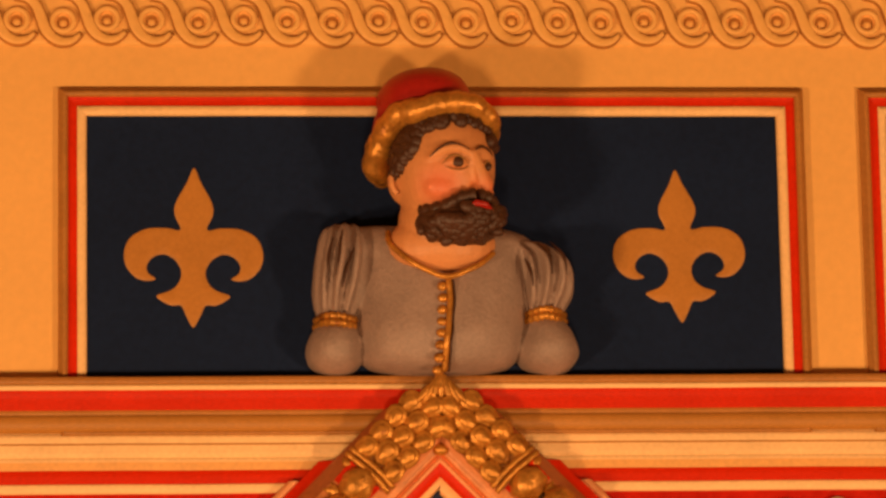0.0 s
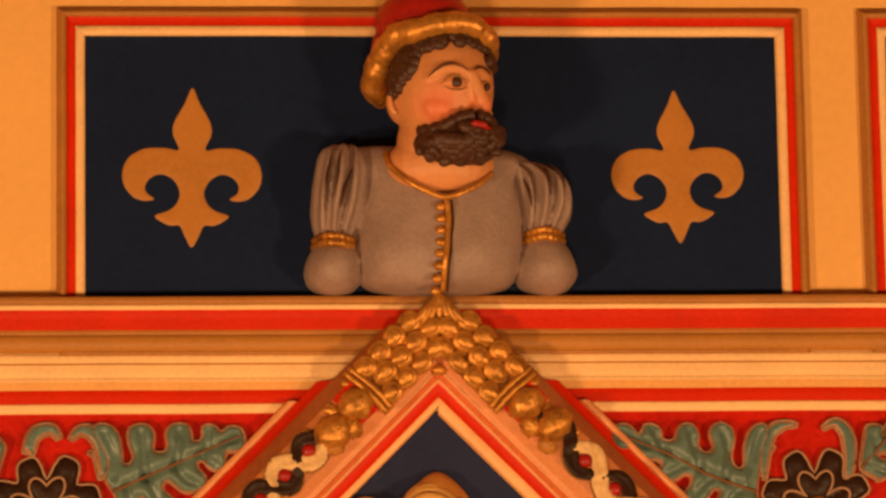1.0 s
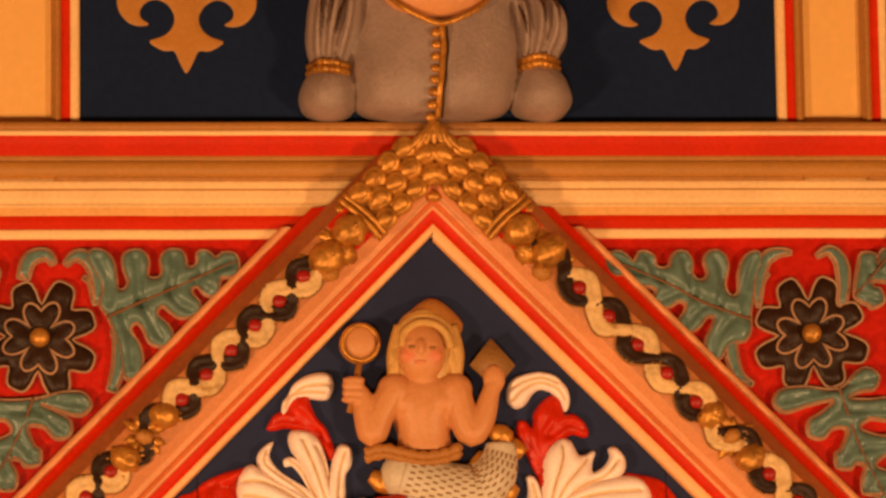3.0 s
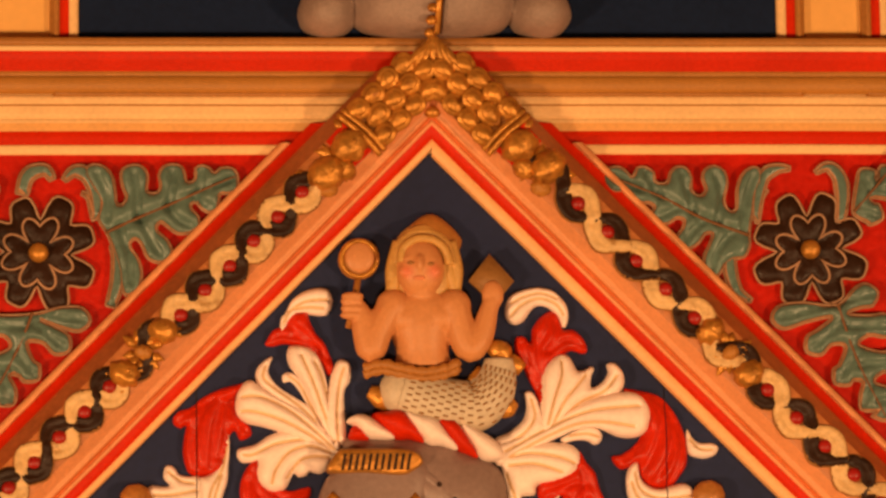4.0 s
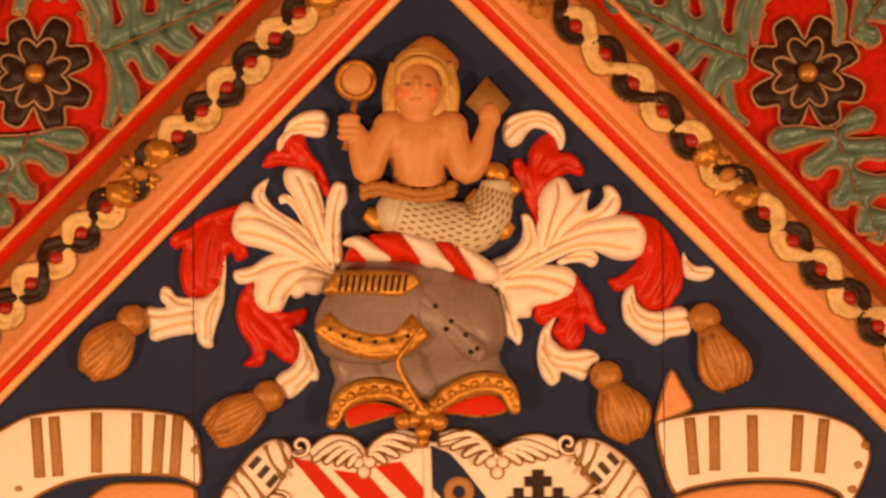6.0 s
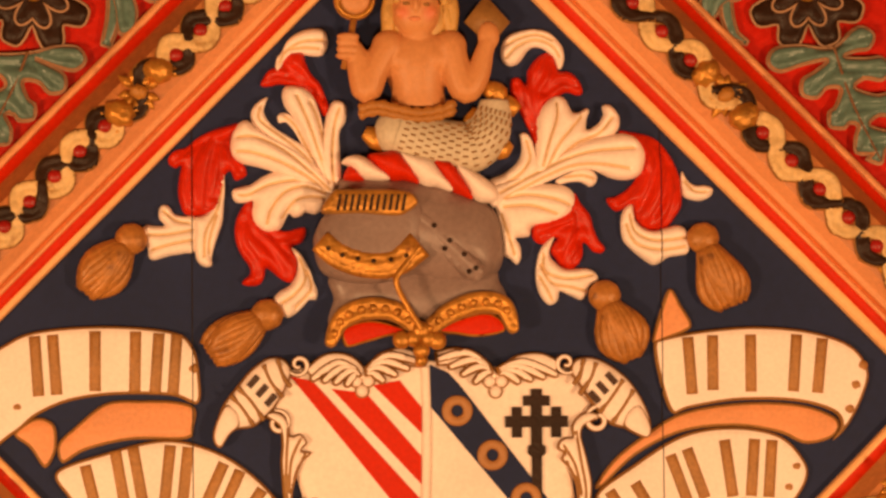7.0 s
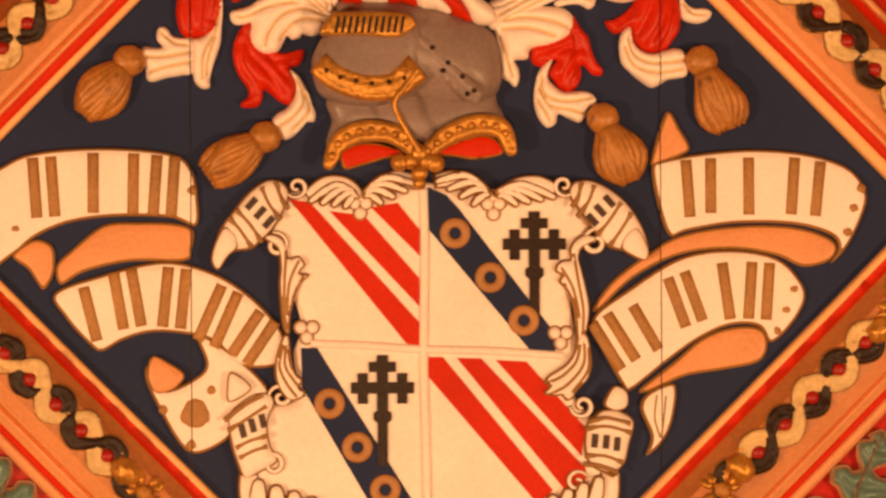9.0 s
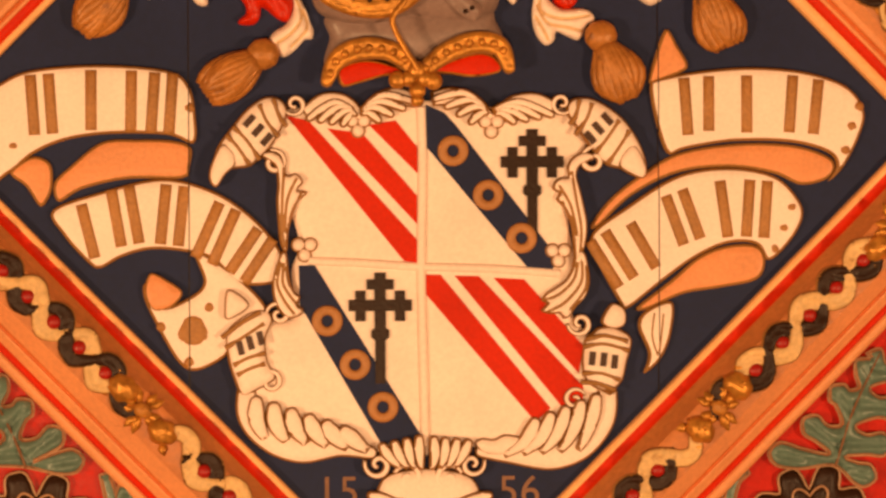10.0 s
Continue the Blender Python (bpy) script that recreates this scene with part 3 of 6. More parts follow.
    ball_into(skin, face(23, -344, -4), (0.021, 0.013, 0.012), 0, None, 16, 10)
    ball_into(skin, face(80, -344, -4), (0.012, 0.011, 0.011), 0, None, 16, 10)
    ear = Matrix.Rotation(radians(-14), 4, "Y")
    ball_into(skin, spot(-69, -326, 102), (0.020, 0.032, 0.034), 0, ear, 16, 12)
    melt_into(bm, skin, 0.0036, 4, 1)
    tube_into(bm, [spot(-70 + 15 * math.cos(a), -328 + 25 * math.sin(a), 130) for a in np.linspace(1.9, 6.9, 14)], 0.0055, 8, False, 1)
    ball_into(bm, spot(-67, -325, 131), (0.008, 0.005, 0.017), 2, ear)
    # brows, lids, irises, lips
    feature(bm, [(-22, -354), (-4, -369), (20, -376), (46, -367)], (5, 9, 9, 7), (1.0, 2.3, 2.4, 1.3), 3)
    feature(bm, [(58, -367), (71, -376), (84, -372), (90, -362)], (6, 9, 8, 6), (1.3, 2.2, 2.0, 1.0), 3)
    feature(bm, [(-1, -340), (12, -353), (29, -354), (45, -342)], (4, 7, 7, 5), (0.8, 1.9, 1.9, 0.8), 8)
    feature(bm, [(3, -336), (17, -330), (32, -330), (45, -337)], (4, 6, 6, 5), (0.6, 1.3, 1.3, 0.6), 8)
    feature(bm, [(68, -340), (78, -351), (90, -345)], (5, 7, 4), (0.8, 1.8, 0.8), 8)
    ball_into(bm, face(26, -343, 5), (0.0105, 0.0055, 0.0095), 3, None, 12, 8)
    ball_into(bm, face(80, -343, 3), (0.008, 0.006, 0.008), 3, None, 12, 8)
    tube_into(bm, [spot(u, v, d) for (u, v), d in zip([(42, -262), (56, -268), (70, -266), (84, -258)], (216, 224, 222, 208))], [0.003, 0.0062, 0.0062, 0.003], 10, False, 5)
    # beard and moustache: a mass of small curls
    rng = random.Random(4)
    ball_into(bm, spot(30, -247, 140), (0.078, 0.076, 0.040), 3, None, 18, 12)
    for k in range(190):
        a, b = rng.uniform(-2.75, 1.25), rng.uniform(0.25, 1.0)
        x, z = math.cos(a) * b, -math.sin(a) * b
        u, v = 31, -250
        pu, pv = u + 76 * x, v - 42 * z * -1
        if (pv < v - 20 and pu < u + 10) or (abs(pu - u - 40) < 24 and abs(pv - v + 26) < 11):
            continue
        ball_into(bm, spot(pu, pv, 142 + 74 * math.sqrt(max(0.02, 1 - b * b * 0.95)) + 6), (rng.uniform(0.009, 0.015), rng.uniform(0.007, 0.010), rng.uniform(0.008, 0.012)), 3, Matrix.Rotation(rng.uniform(-1, 1), 4, "Y"), 9, 6)
    for line, deep in (([(56, -286), (30, -280), (10, -270), (-15, -266), (-34, -268)], (206, 206, 198, 180, 158)), ([(62, -286), (80, -282), (91, -272)], (206, 192, 172))):
        pts = spline_even(np.array([(u, v, d) for (u, v), d in zip(line, deep)], float), 5)
        tube_into(bm, [spot(*p) for p in pts], [0.011 * (1 + 0.2 * math.sin(i * 1.9)) for i in range(len(pts))], 8, False, 3)
    # hair at the temple and under the brim
    for k in range(120):
        t = rng.random()
        u, v = spline_even(np.array([(-77, -344), (-65, -365), (-56, -389), (-42, -411), (-24, -425)], float), 10)[int(t * 40)]
        u, v = u + rng.uniform(-20, 12), v + rng.uniform(-12, 12)
        ball_into(bm, face(max(u, cu - 87), v, -2), [rng.uniform(0.009, 0.014)] * 3, 3, None, 9, 6)
    for k in range(130):
        t = rng.random()
        u, v = spline_even(np.array([(-79, -343), (-74, -368), (-64, -392), (-48, -408), (-26, -416), (4, -420), (39, -424), (69, -420), (87, -408), (92, -388)], float), 10)[int(t * 90)]
        ball_into(bm, face(u + rng.uniform(-6, 6), v + rng.uniform(-14, 7) * (1 if t < 0.5 else 0.8), 1), [rng.uniform(0.009, 0.014)] * 3, 3, None, 9, 6)
    # rolled gold brim with ribs, red crown
    line = spline_even(np.array([(u, v, d) for (u, v), d in zip([(-92, -346), (-104, -358)], (30, 54))] + [(u, v, d) for (u, v), d in zip([(-109, -374), (-96, -411), (-71, -438)], (82, 116, 154))]
                                + [(u, v, d) for (u, v), d in zip([(-39, -442), (8, -452), (52, -452), (81, -438)], (178, 184, 176, 154))] + [(u, v, d) for (u, v), d in zip([(92, -426), (93, -406)], (126, 100))], float), 9)
    tube_into(bm, [spot(*p) for p in line], [0.0240 * (1 + 0.05 * math.sin(i * 0.9) + 0.035 * math.sin(i * 2.3 + 1)) * (1 - 0.40 * (i / len(line)) ** 3) * (0.5 + 0.5 * min(1, i / 12)) for i in range(len(line))], 14, False, 4, 1.25)
    ball_into(bm, spot(-22, -466, 96), (0.084, 0.086, 0.071), 5, Matrix.Rotation(radians(-6), 4, "Y"), 24, 16,
              lambda c: Vector((c.x, c.y, math.copysign(abs(c.z) ** 0.72, c.z))))
    ball_into(bm, spot(-71, -443, 62), (0.040, 0.056, 0.072), 5, Matrix.Rotation(radians(20), 4, "Y"), 16, 12)
    for vert in bm.verts:
        vert.co += 0.0011 * noise.noise_vector(vert.co * 28.0) + 0.0016 * noise.noise_vector(vert.co * 9.0)
    ob = finish("bust_statue", bm, mats)
    return tagged(ob, "carved painted bust in grey doublet and gold-brimmed red cap", "statue")


bust()



# ---- carving on the diamond's moulding ----
def along(p, q, out):
    """Places on one rail: s along it from p, a outward from its inner edge."""
    p, q = np.array(p, float), np.array(q, float)
    t = (q - p) / np.linalg.norm(q - p)
    n = np.array([t[1], -t[0]]) * out
    return lambda s, a: tuple(p + t * s + n * a)


def red_boss(at, s, a):
    bm = bmesh.new()
    u, v = at(s, a)
    ball_into(bm, spot(u, v, 73), (0.0128, 0.010, 0.0125), 0, None, 14, 9)
    part("red_boss", bm, DEEPRED, frame_ob)


def twist(at, s, pitch, axis, sign, mat, rng):
    """One ribbon strand: over one boss and under the next."""
    pts, wid = [], []
    for k in np.linspace(-0.70, 1.70, 17):
        pts.append(at(s + pitch * k, axis + sign * 23 * math.cos(math.pi * k) + rng.uniform(-1.5, 1.5)))
        wid.append((34 if mat is TAN else 32) - 10 * abs(k - 0.5) ** 2.2 + rng.uniform(-2, 2))
    relief("ribbon_strand", strip(pts, wid, 6), [mat, LINE], frame_ob, 14, 12, 66, cell=6, smooth_line=False, rim=2.4, edge=0.3, lumps=3.0,
           veins=[(pts[3:8], 5.0, -4.0, None), (pts[9:14], 5.0, -4.0, None), ([at(s + pitch * (0.42 + 0.16 * sign), axis - 12), at(s + pitch * (0.58 + 0.1 * sign), axis + 12)], 3.0, -6.0, None)], tilt=(0.05 * rng.uniform(-1, 1), 0.05 * rng.uniform(-1, 1)))


def fruit(at, s, a, r, mat=GOLD, d=72):
    bm = bmesh.new()
    u, v = at(s, a)
    turn = Matrix.Rotation(radians(40 * math.sin(s)), 4, "Y")
    ball_into(bm, spot(u, v, d), (r * 0.00116, r * 0.001, r * 0.00094), 0, turn, 20, 14,
              lambda c: c * (1 + 0.05 * abs(math.sin(3.5 * math.atan2(c.z, c.x))) - 0.10 * max(0, 1 - 6 * abs(c.x + 0.3 * c.z)) * max(0, -c.y) + 0.20 * noise.noise(c * 2.2 + Vector((s, a, 0)))))
    ball_into(bm, spot(u + 0.3 * r, v - 0.2 * r, d + r * 0.93), (0.004, 0.003, 0.004), 0, None, 8, 5)
    part("gilded_fruit", bm, mat, frame_ob)


def small_leaf(at, s, a, length, way, wide=9.0, mat=GOLD, base=67):
    """A pointed leaf; way: degrees from the rail's own direction."""
    c, k = math.cos(radians(way)), math.sin(radians(way))
    pt = lambda f, w: at(s + c * f * length - k * w, a + k * f * length + c * w)
    relief("gilded_leaf", [pt(0, 0), pt(0.3, wide * 0.8), pt(0.6, wide), pt(1.0, 1), pt(1.04, -1), pt(0.6, -wide), pt(0.3, -wide * 0.8)], mat, frame_ob,
           11, 8, base, [([pt(0.05, 0), pt(0.95, 0)], 2.0, -3.5, None)], cell=6)


def cluster(at, s, axis):
    """Two gilded fruits with a many-leaved flower between them."""
    fruit(at, s - 50, axis + 3, 23)
    fruit(at, s + 50, axis - 3, 24)
    for k in range(9):
        way = 40 * k + 8 * math.sin(3.1 * k + s)
        small_leaf(at, s + 9 * math.cos(radians(way)), axis + 9 * math.sin(radians(way)), 31 + 5 * math.sin(2.3 * k + s), way, 8.5, base=69)
    fruit(at, s, axis, 13, DULLGOLD, 80)
    for da, a, ln, way in ((-62, 16, 24, 150), (-58, -14, 24, -150), (62, -16, 26, -30), (58, 14, 24, 30)):
        small_leaf(at, s + da, axis + a, ln, way)


RAILS = [  # start, end, outward sign, axis, side of the first boss, boss runs (first, pitch, number), fruit clusters
    (APEX, LEFT, -1, 105, -1, ((221, 60, 6), (695, 61, 6)), (612, 1100)),
    (APEX, RIGHT, 1, 105, 1, ((250, 71, 5), (712, 70, 5)), (620, 1100)),
    (FOOT, LEFT, 1, 82, 1, ((227, 62, 5), (714, 62, 5)), (624, 1070)),
    (FOOT, RIGHT, -1, 83, -1, ((224, 62, 5), (715, 67, 5)), (624, 1066)),
]
rng = random.Random(11)
for start, end, out, axis, sign, runs, fruits in RAILS:
    at = along(start, end, out)
    for first, pitch, number in runs:
        for k in range(-1, number):
            twist(at, first + pitch * k, pitch, axis, sign, (TAN, BLACK)[k % 2], rng)
        for k in range(number):
            red_boss(at, first + pitch * k, axis)
    for s in fruits:
        cluster(at, s, axis)

# laurel at the apex, bound with ties, and the first fruits below it
for side, (start, end, out) in enumerate(((APEX, LEFT, -1), (APEX, RIGHT, 1))):
    at = along(start, end, out)
    for row in range(6):
        for col in range(3):
            s, a = -96 + row * 37 + (18 if col == 1 else 0), 74 + col * 32
            if s < -a + 14 or s > 58 or at(s, a)[1] < 34:
                continue
            u, v = at(s, a)
            bm = bmesh.new()
            t = np.array(at(1, 0)) - np.array(at(0, 0))
            turn = Matrix.Rotation(math.atan2(t[1], t[0]) + radians(rng.uniform(-12, 12)), 4, "Y") @ Matrix.Rotation(radians(14), 4, "Z")
            d = 76 + 8 * math.sin(math.pi * (a - 56) / 100)
            blunt = lambda c: Vector((c.x, c.y * (1 + 0.25 * noise.noise(c * 2 + Vector((s, a, 0)))), c.z * (1 - 0.30 * c.x)))
            ball_into(bm, spot(u, v, d - 4), (0.0265, 0.0072, 0.0190), 0, turn, 14, 9, blunt)
            ball_into(bm, spot(u, v, d - 1), (0.0200, 0.0085, 0.0125), 0, turn, 14, 9, blunt)
            part("laurel_leaf", bm, GOLD, frame_ob)
    board("laurel_ground", [at(-104, 104), at(68, 150), at(68, 58), at(-62, 62)] if side else [at(-62, 62), at(68, 58), at(68, 150), at(-104, 104)], 40, 72.5, BROWN, frame_ob)
    for s in (66, 78):
        bm = bmesh.new()
        tube_into(bm, [spot(*at(s + 2 * math.sin(a * 0.05), a), 74 + 9 * math.sin(math.pi * (a - 54) / 102)) for a in np.linspace(54, 156, 14)], 0.0055, 8)
        part("laurel_tie", bm, GOLD, frame_ob)
    fruit(at, 106, 104, 29)
    fruit(at, 168, 112 if side else 98, 30)
    fruit(at, 140, 82, 19)
    fruit(at, 185, 78, 15, DULLGOLD)
    for s, a, ln, way in ((135, 110, 34, 60), (142, 100, 38, 100), (140, 96, 34, -70), (150, 104, 30, 20), (90, 132, 22, 90), (190, 120, 28, 40)):
        small_leaf(at, s, a, ln, way)
    board("red_ground", [at(84, 70), at(84, 140), at(128, 138), at(128, 72)], 45, 73, RED, frame_ob)
for k in range(7):
    bm = bmesh.new()
    ball_into(bm, spot(-30 + 10 * k, 26 + 5 * abs(k - 3), 80), (0.008, 0.010, 0.027), 0, Matrix.Rotation(radians(-13 * (k - 3)), 4, "Y"), 10, 7)
    part("apex_leaf", bm, GOLD, frame_ob)
bm = bmesh.new()
ball_into(bm, spot(0, 134, 44), (0.016, 0.012, 0.012), 0, None, 12, 8)
part("apex_drop", bm, GOLD, frame_ob)


# ---- spandrels: oak leaves and roses ----
PALE = paint("pale_line_paint", (0.38, 0.21, 0.12), 0.36, 0.3, 0.2)
RIB = paint("brown_midrib_paint", (0.19, 0.075, 0.022), 0.45, 0.2, 0.2)
EDGE = paint("leaf_edge_paint", (0.42, 0.20, 0.10), 0.40, 0.2, 0.2)


def lobed(rib, one, two, w=22.0, tip_w=None, root=0.17):
    """The outline of a lobed leaf from its midrib and the tips of its lobes, base to tip on both sides."""
    line = spline(rib, False, 4)
    out = []
    for side, tips in ((1, one), (-1, two)):
        roots = []
        for tip in tips:
            tp = np.array(tip[:2], float)
            i = int(np.argmin(np.hypot(*(line - tp).T)))
            i = max(0, i - int(0.35 * np.hypot(*(line[i] - tp)) / 4))
            roots.append(line[i])
        pts = [line[0]]
        for k, tip in enumerate(tips):
            tp, r = np.array(tip[:2], float), roots[k]
            ww = tip[2] if len(tip) > 2 else w
            a = (tp - r) / max(np.hypot(*(tp - r)), 1e-6)
            n = np.array([-a[1], a[0]])
            if n @ (line[-1] - line[0]) > 0:
                n = -n
            ln = np.hypot(*(tp - r))
            if k:
                pp = np.array(tips[k - 1][:2], float)
                mid = (roots[k - 1] + r) / 2
                pts.append(mid + root * ((tp + pp) / 2 - mid))
            if ln > 2.2 * ww:
                pts.append(r + a * ln * 0.5 + n * ww * 0.84)
            pts += [tp - a * ww * 0.75 + n * ww * 0.95, tp - n * 0, tp - a * ww * 0.75 - n * ww * 0.95]
            if ln > 2.2 * ww:
                pts.append(r + a * ln * 0.5 - n * ww * 0.84)
        out.append(pts)
    end = line[-1]
    t = line[-1] - line[-4]
    t = t / np.hypot(*t)
    n = np.array([-t[1], t[0]])
    if n @ (np.array(one[-1][:2]) - end) < 0:
        n = -n
    tw = tip_w or w
    return out[0] + [end - t * tw * 0.5 + n * tw * 0.9, end + t * tw * 0.4, end - t * tw * 0.5 - n * tw * 0.9] + out[1][:0:-1]


def leaf_edge(line, depth, parent):
    """The pale line painted round a leaf's rounded edge."""
    bm = bmesh.new()
    tube_into(bm, [spot(p[0], p[1], depth) for p in line], 0.0021, 5, True)
    return part("leaf_edge", bm, PALE, parent, "pale leaf edge")


def oak_leaf(rib, one, two, flip=False, w=22.0):
    f = (lambda p: (p[0], 2 * 1067 - p[1], *p[2:])) if flip else (lambda p: p)
    rib, one, two = [f(p) for p in rib], [f(p) for p in one], [f(p) for p in two]
    line = lobed(rib, one, two, w)
    veins = []
    cl = spline(rib, False, 4)
    for tip in one + two:
        i = int(np.argmin(np.hypot(*(cl - np.array(tip[:2], float)).T)))
        i = max(0, i - 6)
        veins.append(([tuple(cl[i]), tuple((cl[i] + np.array(tip[:2])) / 2), tuple(np.array(tip[:2]) * 0.88 + cl[i] * 0.12)], 5.0, -11.0, None))
    ob = thing("carved_oak_leaf", "", "")
    bar("midrib", rib, [2.6, 2.2, 1.4], RIB, ob, 31, sides=6)
    blade = relief("blade", line, [GREEN, EDGE], ob, 30, 18, 3, veins, rim=4.0, cell=7, lumps=4.0)
    leaf_edge(spline(line, True, 7), 17, blade)
    return tagged(ob, "grey-green carved oak leaf with pale edges on the red board", "leaf", "carved leaves of the spandrels")


def carved_leaf(top, under, veins, rib, flip=False):
    """A broad oak leaf drawn by its two edges, each lobe hollowed along its vein."""
    f = (lambda p: (p[0], 2 * 1067 - p[1])) if flip else (lambda p: p)
    line, rib = [f(p) for p in top + under], [f(p) for p in rib]
    ob = thing("carved_oak_leaf", "", "")
    grooves = [([f(p) for p in v], 7.0, -13.0, None) for v in veins] + [(rib, 9.0, -7.0, None)]
    blade = relief("blade", line, [GREEN, EDGE], ob, 28, 17, 3, grooves, rim=3.4, cell=6, lumps=3.0, step=4.0)
    bar("midrib", rib, [3.2, 2.6, 1.5], RIB, ob, 23.5, sides=6)
    leaf_edge(spline(line, True, 7), 17, blade)
    return tagged(ob, "grey-green carved oak leaf with pale edges and brown midrib", "leaf", "carved leaves of the spandrels")


def curl(points, width, flip=False, mat=None):
    pts = [(u, 2 * 1067 - v) if flip else (u, v) for u, v in points]
    line = strip(pts, width, 5)
    ob = relief("carved_curled_leaf", line, [mat or GREEN, EDGE], None, 19, 12, 3, [(pts, 4.0, -3.5, None)], rim=5.0, cell=7, smooth_line=False)
    leaf_edge(line, 12, ob)
    return tagged(ob, "grey-green curled leaf with a pale edge on the red board", "leaf", "carved leaves of the spandrels")


def rose(u, v, turn):
    r = thing("carved_rose", "brown-black double rose with pale petal edges and a gilded centre", "rose", "carved roses of the spandrels")
    for name, size, high, base, ph, notch in (("outer_petals", 103, 17, 3, 0, 0.36), ("inner_petals", 66, 9, 14, 0, 0.62)):
        pts = []
        for k in range(96):
            g = 2 * math.pi * k / 96
            if name == "outer_petals":
                rr = size * (1 - notch * (1 + 0.22 * math.cos(4 * g)) * (0.5 + 0.5 * math.cos(8 * g)) ** 2.6)
            else:  # four heart-shaped petals
                d = abs((g + math.pi / 4) % (math.pi / 2) - math.pi / 4) / (math.pi / 4)
                rr = size * (1 - notch * d ** 5 - 0.30 * (1 - min(1, d / 0.5)) ** 1.5)
            rr *= 1 + 0.035 * math.sin(3 * g + u)
            pts.append((u + rr * math.cos(g + radians(turn)), v + rr * math.sin(g + radians(turn))))
        petals = relief(name, pts, BLACK, r, high, 26, base, [([(u, v), (u + size * 0.7 * math.cos(g), v + size * 0.7 * math.sin(g))], 5, -5, None) for g in
               [radians(turn + 22.5 - ph) + math.pi * k / 4 for k in range(8)]], cell=9, smooth_line=False)
        bm = bmesh.new()
        tube_into(bm, [spot(a, b, base + high * 0.62) for a, b in pts], 0.0025, 6, True)
        part("petal_edge", bm, PALE, petals, "pale petal edge")
    bm = bmesh.new()
    ball_into(bm, spot(u, v, 26), (0.0175, 0.014, 0.0175), 0, None, 16, 10)
    part("rose_centre", bm, GOLD, r, "gilded rose centre")


UL_ROSE, UR_ROSE = (-686, 378), (666, 376)
for flip in (False, True):
    for (u, v), turn in ((UL_ROSE, 3), (UR_ROSE, -3)):
        rose(u + (4 if flip else 0), 2 * 1067 - v if flip else v, turn)
    carved_leaf([(-570, 341), (-583, 319), (-578, 290), (-591, 265), (-603, 245), (-604, 230), (-591, 222), (-571, 227), (-557, 245), (-552, 275), (-550, 292), (-540, 292), (-534, 280), (-540, 265), (-544, 245), (-540, 230), (-522, 223), (-505, 227), (-496, 242), (-498, 265), (-495, 272), (-480, 272), (-475, 260), (-478, 242), (-470, 227), (-453, 222), (-437, 227), (-431, 242), (-429, 253), (-419, 253), (-414, 245), (-414, 230), (-402, 224), (-389, 229), (-380, 238), (-370, 229), (-350, 229), (-340, 241)],
                [(-340, 266), (-355, 275), (-370, 275), (-372, 290), (-377, 303), (-390, 308), (-403, 302), (-412, 290), (-421, 293), (-419, 303), (-408, 315), (-407, 332), (-425, 344), (-446, 345), (-464, 332), (-474, 325), (-481, 332), (-479, 341), (-464, 354), (-454, 374), (-459, 389), (-479, 396), (-498, 387), (-508, 364), (-518, 354), (-526, 359), (-526, 369), (-513, 389), (-507, 413), (-511, 438), (-528, 453), (-538, 451), (-544, 433), (-547, 408), (-555, 379), (-562, 359)],
                [[(-566, 319), (-567, 280), (-584, 238)], [(-513, 317), (-516, 270), (-520, 238)], [(-459, 292), (-454, 260), (-453, 235)], [(-409, 272), (-402, 250), (-402, 235)], [(-546, 334), (-530, 384), (-526, 430)], [(-509, 321), (-491, 356), (-476, 381)], [(-462, 300), (-444, 320), (-424, 330)], [(-417, 279), (-400, 290), (-390, 298)], [(-375, 260), (-357, 251)]],
                [(-570, 343), (-513, 317), (-454, 292), (-375, 257), (-345, 245)], flip)
    curl([(-557, 363), (-548, 388), (-550, 428), (-559, 462), (-562, 472)], [14, 24, 24, 22, 18], flip)
    curl([(-611, 272), (-599, 279), (-593, 299), (-589, 320)], [8, 11, 12, 10], flip, EDGE)
    curl([(-642, 250), (-625, 234), (-603, 240), (-587, 269), (-584, 319)], [10, 24, 26, 22, 16], flip)
    curl([(-715, 275), (-707, 245), (-691, 233), (-672, 233), (-662, 249)], [22, 24, 26, 22, 12], flip)
    oak_leaf([(-696, 483), (-723, 549), (-772, 642)], [(p[0], p[1], 22) for p in [(-791, 504), (-821, 573), (-840, 642)]], [(p[0], p[1], 22) for p in [(-596, 497), (-633, 550), (-686, 599), (-729, 642)]], flip)
    oak_leaf([(-772, 336), (-820, 307), (-879, 277)], [(p[0], p[1], 22) for p in [(-772, 242), (-820, 232)]], [(p[0], p[1], 22) for p in [(-801, 406), (-850, 366)]], flip)
